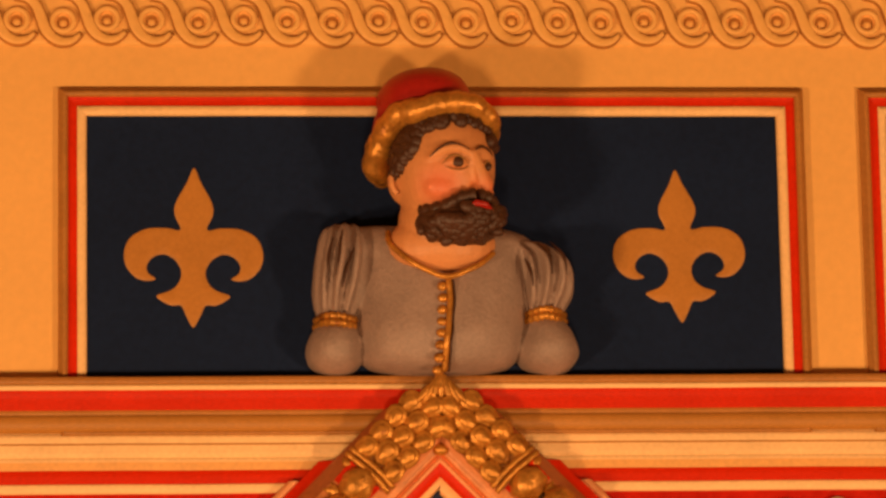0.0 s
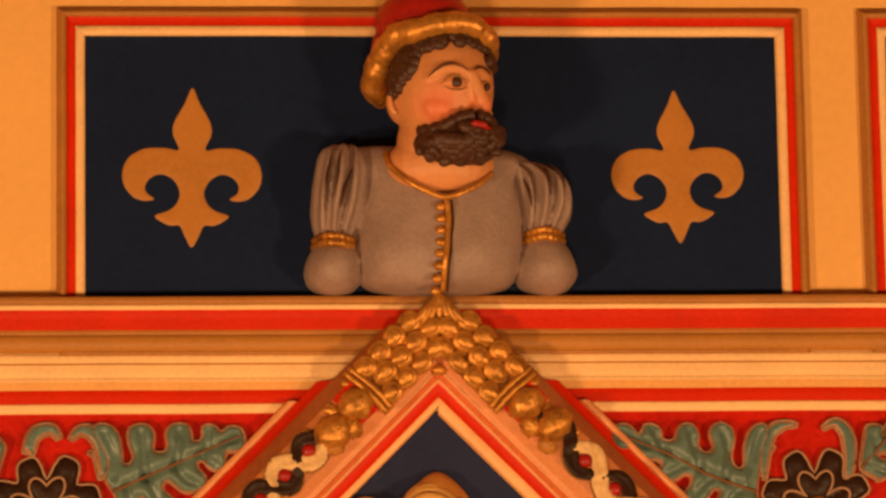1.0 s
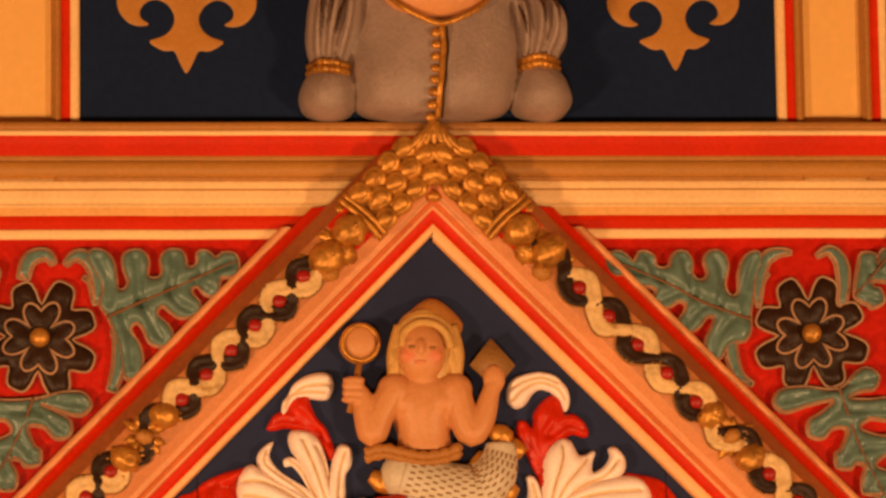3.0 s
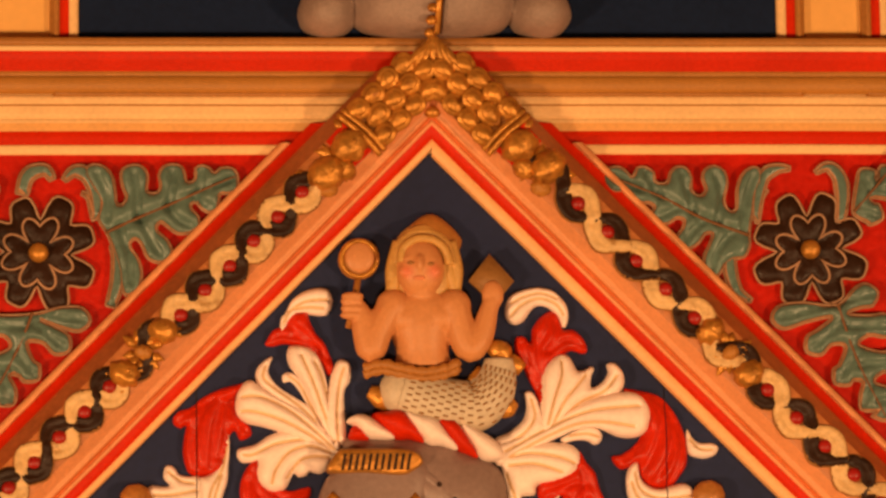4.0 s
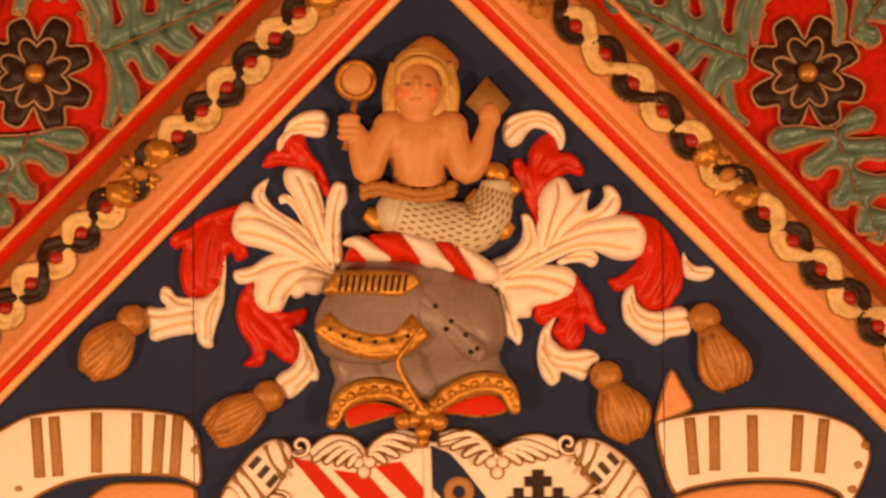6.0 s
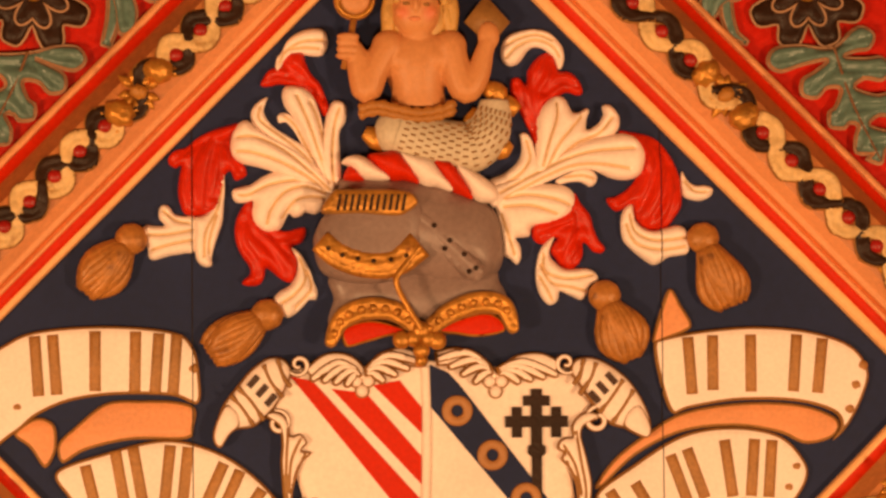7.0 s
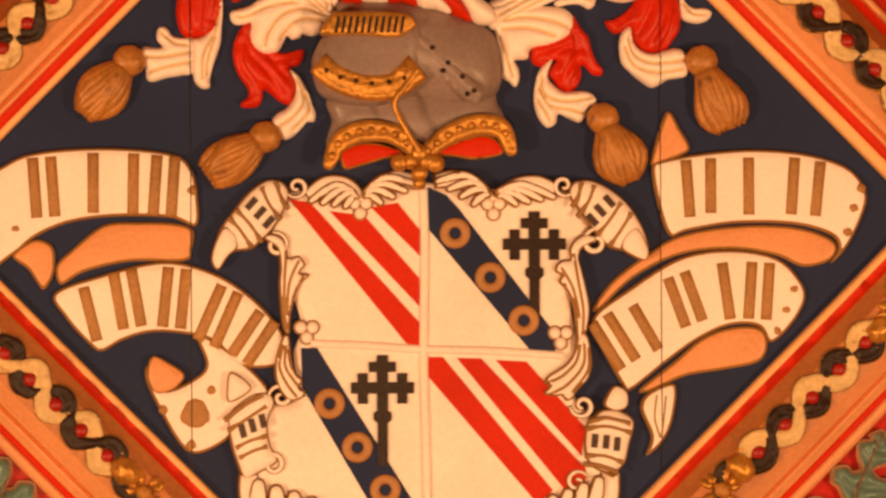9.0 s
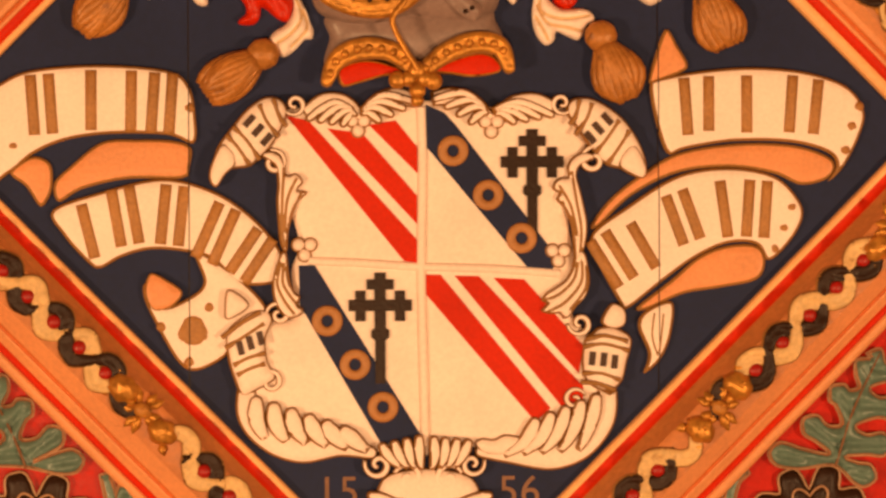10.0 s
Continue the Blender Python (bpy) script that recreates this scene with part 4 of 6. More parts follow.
    carved_leaf([(306, 263), (302, 243), (312, 230), (332, 228), (345, 238), (354, 246), (362, 230), (377, 228), (392, 238), (394, 253), (406, 258), (416, 253), (420, 238), (432, 228), (449, 230), (459, 248), (458, 268), (471, 280), (483, 270), (477, 248), (482, 233), (499, 226), (517, 236), (522, 258), (516, 288), (524, 306), (536, 303), (538, 268), (547, 243), (562, 230), (577, 230), (582, 248), (571, 278), (566, 308), (560, 343)],
                [(560, 369), (549, 389), (529, 393), (514, 403), (506, 418), (491, 425), (479, 413), (477, 388), (486, 368), (493, 348), (480, 348), (470, 363), (449, 375), (432, 368), (428, 353), (440, 338), (443, 323), (430, 320), (415, 330), (395, 328), (385, 313), (391, 300), (381, 293), (366, 293), (351, 283), (346, 273), (321, 275)],
                [[(547, 333), (554, 283), (569, 243)], [(503, 326), (511, 283), (501, 242)], [(461, 306), (451, 273), (442, 241)], [(401, 280), (384, 253), (377, 238)], [(525, 350), (502, 376), (492, 410)], [(475, 328), (457, 343), (447, 360)], [(431, 303), (415, 310), (403, 316)], [(366, 268), (336, 253), (317, 244)]],
                [(557, 350), (475, 320), (416, 288), (346, 258), (321, 250)], flip)
    curl([(524, 373), (525, 413), (536, 448), (561, 465)], [20, 24, 22, 8], flip)
    curl([(593, 268), (582, 283), (577, 308), (574, 328)], [7, 10, 10, 8], flip, EDGE)
    curl([(635, 231), (611, 231), (587, 245), (576, 280), (571, 322)], [8, 22, 24, 20, 14], flip)
    curl([(680, 238), (702, 227), (722, 246), (727, 282), (722, 328)], [8, 22, 26, 22, 16], flip)
    oak_leaf([(744, 310), (780, 270), (832, 209)], [(p[0], p[1], 22) for p in [(759, 232), (797, 225)]], [(p[0], p[1], 22) for p in [(799, 320), (840, 280)]], flip)
    oak_leaf([(711, 473), (743, 571), (791, 671)], [(p[0], p[1], 22) for p in [(595, 500), (656, 557), (705, 613), (751, 659)]], [(p[0], p[1], 22) for p in [(786, 451), (815, 511), (833, 572), (852, 632)]], flip)



# ---- crest: mantling ----
def frond(name, centre, width, mat, parent, base=8.0, high=16.0, grooves=2, rim=None, cell=7.0, rimw=0.0, tip=True, groove_mat=None):
    """A carved blade along a line, with grooves that follow it and a rounded end."""
    line = spline(centre, False, 6)
    n = len(line)
    w = np.interp(np.linspace(0, 1, n), np.linspace(0, 1, len(width)), width)
    if tip:
        t = line[-1] - line[-3]
        t = t / max(np.hypot(*t), 1e-6)
        r = w[-1] / 2
        for k in (0.4, 0.75, 0.95):
            line = np.vstack([line, line[n - 1] + t * r * k])
            w = np.append(w, 2 * r * math.sqrt(1 - k * k))
    t = np.gradient(line, axis=0)
    t /= np.maximum(np.hypot(*t.T), 1e-6)[:, None]
    side = np.stack([-t[:, 1], t[:, 0]], 1)
    outline = np.concatenate([line + side * w[:, None] / 2, (line - side * w[:, None] / 2)[::-1]])
    veins = []
    groove_mi = 1 if groove_mat else None
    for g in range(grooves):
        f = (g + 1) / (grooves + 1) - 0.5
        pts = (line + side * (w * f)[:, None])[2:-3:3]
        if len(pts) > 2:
            veins.append(([tuple(p) for p in pts], (2.2 if groove_mat else 4.0), -0.34 * high, groove_mi))
    return relief(name, outline, [mat, rim or groove_mat] if (rim or groove_mat) else mat, parent, high, max(7.0, w.mean() * 0.42), base, veins, rimw, cell, False, label="")


def tassel(knob, tuft, end):
    """A gilded tassel: round knob, neck and a tuft of strands."""
    t = thing("tassel", "carved ochre-gold tassel with a round knob and twisted strands", "tassel", "tassels of the mantling")
    (ku, kv), (tu, tv), (eu, ev) = knob, tuft, end
    bm = bmesh.new()
    ball_into(bm, spot(ku, kv, 22), (0.0285, 0.022, 0.0275), 0, None, 36, 20, lambda c: c * (1 + 0.015 * math.cos(9 * math.atan2(c.z, c.x))))
    part("knob", bm, OCHRE, t)
    way = np.array([eu - ku, ev - kv], float)
    ln = np.hypot(*way)
    way /= ln
    nrm = np.array([-way[1], way[0]])
    bm = bmesh.new()
    for k in range(10):
        f = (k - 4.5) / 4.5
        pts = []
        for s in np.linspace(0.12, 0.97, 9):
            wide = 37 * math.sin(math.pi * (0.10 + 0.79 * s ** 1.6))
            p = np.array([ku, kv]) + way * (ln * s) + nrm * (wide * f * (1.0 - 0.10 * s) + 7 * s * math.sin(6 * s + 1.1 * k + ku))
            pts.append(spot(*p, 12 + 26 * math.sqrt(max(0, 1 - f * f * 0.9)) * math.sin(math.pi * min(1, 0.25 + 0.62 * s))))
        tube_into(bm, pts, [0.006, 0.0082, 0.0098, 0.0110, 0.0115, 0.0115, 0.0108, 0.0095, 0.007], 8)
    part("tuft", bm, OCHRE, t)


tassel((-519, 807), (-574, 866), (-601, 902))
tassel((-285, 939), (-360, 980), (-387, 1009))
tassel((477, 808), (516, 883), (530, 929))
tassel((303, 908), (335, 975), (353, 1021))

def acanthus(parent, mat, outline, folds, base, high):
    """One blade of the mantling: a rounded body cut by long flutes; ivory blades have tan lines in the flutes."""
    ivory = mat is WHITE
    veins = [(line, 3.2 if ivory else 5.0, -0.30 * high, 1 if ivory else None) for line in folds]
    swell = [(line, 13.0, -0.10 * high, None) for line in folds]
    return relief("mantling_leaf", outline, [mat, GROOVE_TAN] if ivory else mat, parent, high, 24.0, base, veins + swell, 0.0, 5.0, edge=0.10, step=4.0)


left = thing("mantling", "carved ivory and red acanthus mantling curling over the navy planks", "mantling", "mantling of the crest")
acanthus(left, LACQUER, [(-315, 603), (-355, 610), (-379, 618), (-404, 631), (-423, 647), (-443, 653), (-454, 665), (-453, 677), (-441, 684), (-432, 679), (-436, 701), (-438, 726), (-433, 750), (-426, 763), (-409, 767), (-385, 763), (-370, 750), (-360, 721), (-356, 696), (-347, 689), (-340, 704), (-331, 704), (-319, 696), (-321, 682), (-330, 672), (-343, 649), (-343, 628)],
         [[(-384, 633), (-409, 667), (-419, 716), (-414, 755)], [(-369, 637), (-382, 687), (-389, 750)], [(-360, 642), (-365, 696), (-375, 736)], [(-355, 637), (-340, 677), (-326, 692)], [(-394, 637), (-423, 657), (-448, 672)]], 6, 26)
acanthus(left, LACQUER, [(-309, 738), (-324, 748), (-336, 770), (-340, 795), (-336, 819), (-326, 839), (-315, 855), (-314, 868), (-325, 878), (-327, 886), (-312, 889), (-297, 886), (-289, 873), (-287, 858), (-277, 863), (-263, 875), (-248, 883), (-238, 880), (-233, 864), (-231, 844), (-240, 824), (-236, 818), (-223, 813), (-216, 797), (-218, 787), (-230, 788), (-248, 793), (-267, 790), (-289, 780), (-299, 767), (-304, 751)],
         [[(-316, 760), (-311, 795), (-282, 824), (-253, 868)], [(-326, 775), (-324, 814), (-302, 849), (-302, 878)], [(-297, 785), (-267, 814), (-238, 844)], [(-287, 795), (-258, 807), (-226, 797)]], 6, 26)
acanthus(left, LACQUER, [(-294, 539), (-288, 525), (-278, 512), (-261, 505), (-256, 490), (-241, 482), (-222, 480), (-215, 500), (-205, 520), (-192, 534), (-183, 554), (-175, 579), (-184, 594), (-196, 571), (-212, 553), (-237, 542), (-261, 538), (-281, 542)],
         [[(-251, 490), (-241, 510), (-217, 529), (-186, 567)], [(-256, 505), (-237, 525), (-202, 551)], [(-286, 534), (-266, 523), (-246, 527)]], 8, 26)
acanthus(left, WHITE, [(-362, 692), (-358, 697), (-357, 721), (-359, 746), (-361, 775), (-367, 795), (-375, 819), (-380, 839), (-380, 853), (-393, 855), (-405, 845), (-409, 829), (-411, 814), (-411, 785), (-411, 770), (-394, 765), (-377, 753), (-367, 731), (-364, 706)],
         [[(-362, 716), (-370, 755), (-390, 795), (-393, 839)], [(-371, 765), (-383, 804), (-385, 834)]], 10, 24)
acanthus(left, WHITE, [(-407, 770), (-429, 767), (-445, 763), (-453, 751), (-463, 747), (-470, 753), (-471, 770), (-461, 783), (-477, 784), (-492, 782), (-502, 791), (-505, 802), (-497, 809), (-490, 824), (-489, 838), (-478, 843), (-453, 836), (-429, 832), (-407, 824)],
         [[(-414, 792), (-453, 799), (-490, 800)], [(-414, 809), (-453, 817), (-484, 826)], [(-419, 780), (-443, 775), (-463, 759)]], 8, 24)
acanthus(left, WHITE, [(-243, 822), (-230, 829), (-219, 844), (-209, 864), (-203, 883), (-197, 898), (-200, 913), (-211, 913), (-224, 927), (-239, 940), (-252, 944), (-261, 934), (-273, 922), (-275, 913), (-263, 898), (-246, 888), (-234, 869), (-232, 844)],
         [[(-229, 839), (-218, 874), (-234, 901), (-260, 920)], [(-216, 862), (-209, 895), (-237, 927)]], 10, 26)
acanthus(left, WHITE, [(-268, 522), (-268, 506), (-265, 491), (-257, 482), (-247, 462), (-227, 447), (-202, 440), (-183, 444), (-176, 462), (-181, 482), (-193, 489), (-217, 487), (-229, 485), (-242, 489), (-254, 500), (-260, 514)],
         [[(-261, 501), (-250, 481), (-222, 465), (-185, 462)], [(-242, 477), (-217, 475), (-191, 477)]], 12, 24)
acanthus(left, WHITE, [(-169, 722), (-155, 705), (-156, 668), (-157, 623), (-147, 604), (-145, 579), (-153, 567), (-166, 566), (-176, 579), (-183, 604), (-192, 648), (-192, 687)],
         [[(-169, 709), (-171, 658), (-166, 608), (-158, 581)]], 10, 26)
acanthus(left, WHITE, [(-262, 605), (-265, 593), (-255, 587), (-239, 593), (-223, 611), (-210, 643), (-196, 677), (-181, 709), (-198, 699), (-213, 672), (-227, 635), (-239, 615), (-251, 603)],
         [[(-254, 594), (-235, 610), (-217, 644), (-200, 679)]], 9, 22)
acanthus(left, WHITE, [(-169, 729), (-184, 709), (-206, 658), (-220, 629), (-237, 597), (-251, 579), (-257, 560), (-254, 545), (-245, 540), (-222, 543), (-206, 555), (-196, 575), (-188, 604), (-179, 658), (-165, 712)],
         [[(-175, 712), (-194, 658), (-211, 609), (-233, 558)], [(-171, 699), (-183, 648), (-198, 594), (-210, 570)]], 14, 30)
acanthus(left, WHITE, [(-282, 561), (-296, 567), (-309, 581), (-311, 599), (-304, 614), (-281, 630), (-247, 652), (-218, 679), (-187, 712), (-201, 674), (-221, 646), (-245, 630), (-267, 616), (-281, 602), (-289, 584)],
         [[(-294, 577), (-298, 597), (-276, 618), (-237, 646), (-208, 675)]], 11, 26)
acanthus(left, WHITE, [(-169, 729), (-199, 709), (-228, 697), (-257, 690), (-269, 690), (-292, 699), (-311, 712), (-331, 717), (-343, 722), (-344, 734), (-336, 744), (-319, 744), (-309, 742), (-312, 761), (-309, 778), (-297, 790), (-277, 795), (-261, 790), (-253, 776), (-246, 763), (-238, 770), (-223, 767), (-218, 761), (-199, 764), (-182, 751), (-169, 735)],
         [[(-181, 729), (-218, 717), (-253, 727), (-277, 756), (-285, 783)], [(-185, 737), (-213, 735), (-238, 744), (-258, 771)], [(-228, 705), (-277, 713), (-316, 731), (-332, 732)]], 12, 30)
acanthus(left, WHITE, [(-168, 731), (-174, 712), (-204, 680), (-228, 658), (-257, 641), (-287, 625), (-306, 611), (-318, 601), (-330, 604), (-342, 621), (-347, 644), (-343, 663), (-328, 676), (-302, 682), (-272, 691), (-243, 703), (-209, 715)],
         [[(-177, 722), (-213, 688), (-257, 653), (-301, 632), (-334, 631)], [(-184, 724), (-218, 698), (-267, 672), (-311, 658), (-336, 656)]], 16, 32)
right = thing("mantling", "carved ivory and red acanthus mantling with fluted lobes beside the helmet", "mantling", "mantling of the crest")
acanthus(right, LACQUER, [(331, 620), (366, 623), (395, 633), (415, 653), (430, 678), (439, 703), (442, 727), (441, 752), (429, 772), (414, 789), (394, 793), (374, 789), (362, 775), (356, 757), (352, 749), (339, 757), (325, 760), (313, 749), (310, 737), (325, 734), (345, 722), (360, 705), (365, 688), (365, 663), (351, 643)],
         [[(376, 633), (395, 678), (384, 727), (364, 762)], [(390, 636), (413, 688), (409, 737), (384, 782)], [(400, 643), (427, 698), (426, 747), (409, 782)], [(375, 693), (350, 732), (325, 747)]], 6, 26)
acanthus(right, LACQUER, [(253, 727), (265, 747), (280, 765), (287, 791), (296, 811), (306, 823), (302, 833), (286, 831), (274, 818), (267, 816), (267, 836), (259, 853), (244, 862), (229, 857), (220, 845), (210, 830), (215, 816), (223, 807), (213, 807), (200, 818), (185, 814), (178, 801), (181, 781), (210, 771), (235, 762), (245, 747)],
         [[(257, 762), (255, 796), (240, 826), (232, 850)], [(265, 771), (279, 806), (294, 826)], [(245, 784), (220, 794), (195, 804)], [(261, 786), (260, 826), (249, 847)]], 6, 26)
acanthus(right, LACQUER, [(188, 656), (177, 623), (167, 604), (156, 579), (143, 554), (142, 537), (146, 527), (158, 526), (168, 537), (172, 529), (173, 514), (183, 498), (198, 485), (213, 483), (223, 500), (227, 514), (242, 514), (257, 524), (267, 539), (269, 554), (259, 557), (242, 552), (227, 559), (212, 569), (202, 584), (199, 613), (197, 638)],
         [[(206, 490), (198, 519), (182, 554), (187, 608)], [(213, 500), (213, 529), (197, 554)], [(259, 544), (232, 534), (205, 554)], [(153, 539), (167, 579), (184, 623)]], 8, 26)
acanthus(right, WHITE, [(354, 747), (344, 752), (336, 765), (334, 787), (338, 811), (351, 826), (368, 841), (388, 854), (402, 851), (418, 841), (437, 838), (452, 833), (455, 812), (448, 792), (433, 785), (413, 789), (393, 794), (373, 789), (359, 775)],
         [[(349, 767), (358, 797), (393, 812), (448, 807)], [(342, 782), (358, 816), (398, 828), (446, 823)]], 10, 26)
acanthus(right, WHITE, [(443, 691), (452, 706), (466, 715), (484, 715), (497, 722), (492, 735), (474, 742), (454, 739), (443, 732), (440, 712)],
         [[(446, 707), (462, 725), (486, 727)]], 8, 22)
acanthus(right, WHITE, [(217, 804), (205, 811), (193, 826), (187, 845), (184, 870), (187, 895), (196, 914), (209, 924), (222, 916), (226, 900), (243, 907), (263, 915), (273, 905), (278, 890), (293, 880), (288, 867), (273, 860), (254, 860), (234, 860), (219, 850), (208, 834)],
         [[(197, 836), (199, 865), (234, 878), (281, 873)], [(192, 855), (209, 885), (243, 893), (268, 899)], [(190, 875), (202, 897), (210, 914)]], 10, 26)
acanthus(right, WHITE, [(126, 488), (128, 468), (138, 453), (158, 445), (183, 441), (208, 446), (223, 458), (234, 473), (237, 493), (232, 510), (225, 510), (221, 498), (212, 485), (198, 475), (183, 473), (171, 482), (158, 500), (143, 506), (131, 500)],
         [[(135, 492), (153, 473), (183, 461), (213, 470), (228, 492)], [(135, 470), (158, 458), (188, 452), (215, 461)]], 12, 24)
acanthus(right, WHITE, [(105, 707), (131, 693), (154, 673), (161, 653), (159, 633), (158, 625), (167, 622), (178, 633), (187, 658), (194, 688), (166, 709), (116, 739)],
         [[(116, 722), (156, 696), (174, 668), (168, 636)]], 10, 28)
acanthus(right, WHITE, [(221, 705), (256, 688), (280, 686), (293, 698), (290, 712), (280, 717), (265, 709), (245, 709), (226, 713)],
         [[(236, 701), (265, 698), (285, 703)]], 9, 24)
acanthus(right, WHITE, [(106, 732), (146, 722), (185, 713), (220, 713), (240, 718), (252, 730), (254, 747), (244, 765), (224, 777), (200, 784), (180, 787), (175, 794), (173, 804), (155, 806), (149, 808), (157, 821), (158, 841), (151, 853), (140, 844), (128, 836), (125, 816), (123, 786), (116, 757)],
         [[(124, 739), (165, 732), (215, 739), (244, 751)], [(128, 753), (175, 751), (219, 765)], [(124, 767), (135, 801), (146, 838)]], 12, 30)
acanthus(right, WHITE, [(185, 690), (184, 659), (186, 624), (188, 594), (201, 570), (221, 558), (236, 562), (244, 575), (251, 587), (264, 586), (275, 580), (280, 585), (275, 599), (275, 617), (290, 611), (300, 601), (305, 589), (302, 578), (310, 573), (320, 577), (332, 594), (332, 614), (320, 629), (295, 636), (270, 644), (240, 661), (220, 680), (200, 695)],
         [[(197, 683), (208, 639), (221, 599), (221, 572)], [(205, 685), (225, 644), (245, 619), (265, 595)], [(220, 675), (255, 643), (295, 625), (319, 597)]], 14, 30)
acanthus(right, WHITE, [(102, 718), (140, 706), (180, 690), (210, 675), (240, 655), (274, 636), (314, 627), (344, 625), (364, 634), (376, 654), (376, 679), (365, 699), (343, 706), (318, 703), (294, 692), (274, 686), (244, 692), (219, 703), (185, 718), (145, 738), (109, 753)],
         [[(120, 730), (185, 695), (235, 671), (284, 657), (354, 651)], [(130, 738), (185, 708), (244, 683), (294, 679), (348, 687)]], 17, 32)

# ---- crest: twisted wreath, helmet ----
wreath = thing("wreath", "twisted wreath of red and ivory rolls on the helmet", "wreath")
for outline, mat in (([(-150, 706), (-144, 684), (-130, 688), (-117, 707)], RED), ([(-155, 675), (-140, 665), (-117, 667), (-71, 703), (-102, 707), (-130, 700), (-140, 683)], WHITE), ([(-110, 667), (-86, 659), (-55, 660), (-21, 711), (-47, 707), (-73, 705)], RED),
                     ([(-57, 661), (-28, 664), (1, 672), (38, 724), (8, 719), (-20, 713)], WHITE), ([(-1, 671), (18, 673), (38, 679), (73, 737), (51, 733), (34, 723)], RED), ([(38, 679), (72, 691), (107, 715), (117, 741), (95, 746), (73, 737)], WHITE)):
    relief("roll", outline, mat, wreath, 34, 24, 40, cell=7, edge=0.2, foot=8)

helmet = thing("helmet", "carved steel-grey tournament helmet with gilded visor and red-lined collar", "helmet")
relief("neck_guard", [(-157, 864), (-169, 913), (-179, 952), (-164, 962), (-114, 943), (-21, 963), (83, 934), (128, 944), (138, 930), (121, 885), (84, 855)], STEEL, helmet, 34, 60, 6, cell=10)
relief("skull", [(-162, 711), (-102, 702), (-23, 705), (55, 727), (110, 757), (126, 801), (126, 846), (105, 877), (54, 889), (-15, 880), (-74, 864), (-123, 805)], STEEL, helmet, 66, 110, 8, cell=10, edge=0.15)
relief("face_guard", [(-182, 765), (-196, 785), (-204, 816), (-190, 864), (-143, 885), (-74, 884), (-35, 864), (-13, 805), (-16, 751), (-73, 726), (-142, 732)], STEEL, helmet, 30, 60, 52, cell=9, edge=0.15, foot=8)
relief("cheek_plate", [(-30, 762), (-6, 768), (26, 796), (62, 832), (90, 862), (78, 884), (48, 866), (8, 828), (-24, 794)], STEEL, helmet, 10, 14, 62, cell=7, foot=30, edge=0.3,
       veins=[([(-22, 790), (12, 822), (54, 862), (76, 878)], 5, -7, None)])
visor = relief("visor_plate", [(-172, 729), (-150, 726), (-51, 728), (-26, 748), (-42, 764), (-64, 772), (-123, 768), (-190, 765)], [GOLD, LINE], helmet, 9, 10, 78, cell=7, rim=3, foot=40)
for k in range(11):
    u, v = -168, 755
    u += 11.2 * k
    board("visor_slot", [(u, v + 8), (u + 5, v - 20), (u + 10, v - 20), (u + 5.5, v + 8)], 80, 88.5, BLACK, visor)
band_ob = frond("gilded_band", [(-196, 814), (-163, 840), (-114, 856), (-64, 852), (-23, 821)], [40, 46, 46, 48, 52], GOLD, helmet, 74, 14, 2, tip=False)
for u, v in [(-182, 828), (-158, 840), (-131, 846), (-104, 850), (-74, 848), (-48, 841)]:
    bm = bmesh.new()
    ball_into(bm, spot(u, v, 88), (0.004, 0.003, 0.004), 0, None, 8, 6)
    part("stud", bm, BLACK, band_ob)
for u, v in [(2, 788), (29, 814), (54, 838), (74, 862), (62, 868), (20, 828)]:
    bm = bmesh.new()
    ball_into(bm, spot(u, v, 72), (0.0045, 0.003, 0.0045), 0, None, 8, 6)
    part("stud", bm, BLACK, helmet)
bar("gilded_cord", [(-23, 825), (-50, 859), (-65, 886), (-43, 933), (-20, 969)], [5, 6, 5, 5, 5], GOLD, helmet, 84)
for pts, lining in (([(-22, 969), (-65, 935), (-119, 931), (-158, 950), (-176, 987)], [(-156, 968), (-124, 952), (-85, 953), (-44, 969), (-85, 980), (-120, 990), (-148, 995)]),
                    ([(-10, 969), (34, 936), (83, 920), (124, 928), (140, 964)], [(4, 969), (48, 948), (91, 938), (118, 948), (126, 970), (82, 979), (43, 975)])):
    edge_ob = frond("collar_edge", pts, [26, 36, 40, 38, 22], GOLD, helmet, 42, 13, 1, LINE, 7, 3.0)
    line = spline(pts, False, 4)
    for k in range(2, len(line) - 3, 5):
        bm = bmesh.new()
        ball_into(bm, spot(line[k][0], line[k][1], 54), (0.0072, 0.006, 0.0072), 0, None, 9, 6)
        part("bead", bm, GOLD, edge_ob)
    relief("collar_lining", lining, [RED, GOLD], helmet, 7, 12, 38, rim=3.5, cell=7, foot=8, label="red collar lining")
for du, dv, r in ((0, 0, 17), (-14, 14, 15), (13, 14, 15), (0, 34, 15), (-34, 16, 16), (28, 18, 16), (0, 52, 12)):
    u, v = -20, 969
    bm = bmesh.new()
    ball_into(bm, spot(u + du, v + dv, 50), (r * 0.001, 0.014, r * 0.001), 0, None, 12, 8)
    part("collar_knob", bm, GOLD, helmet)


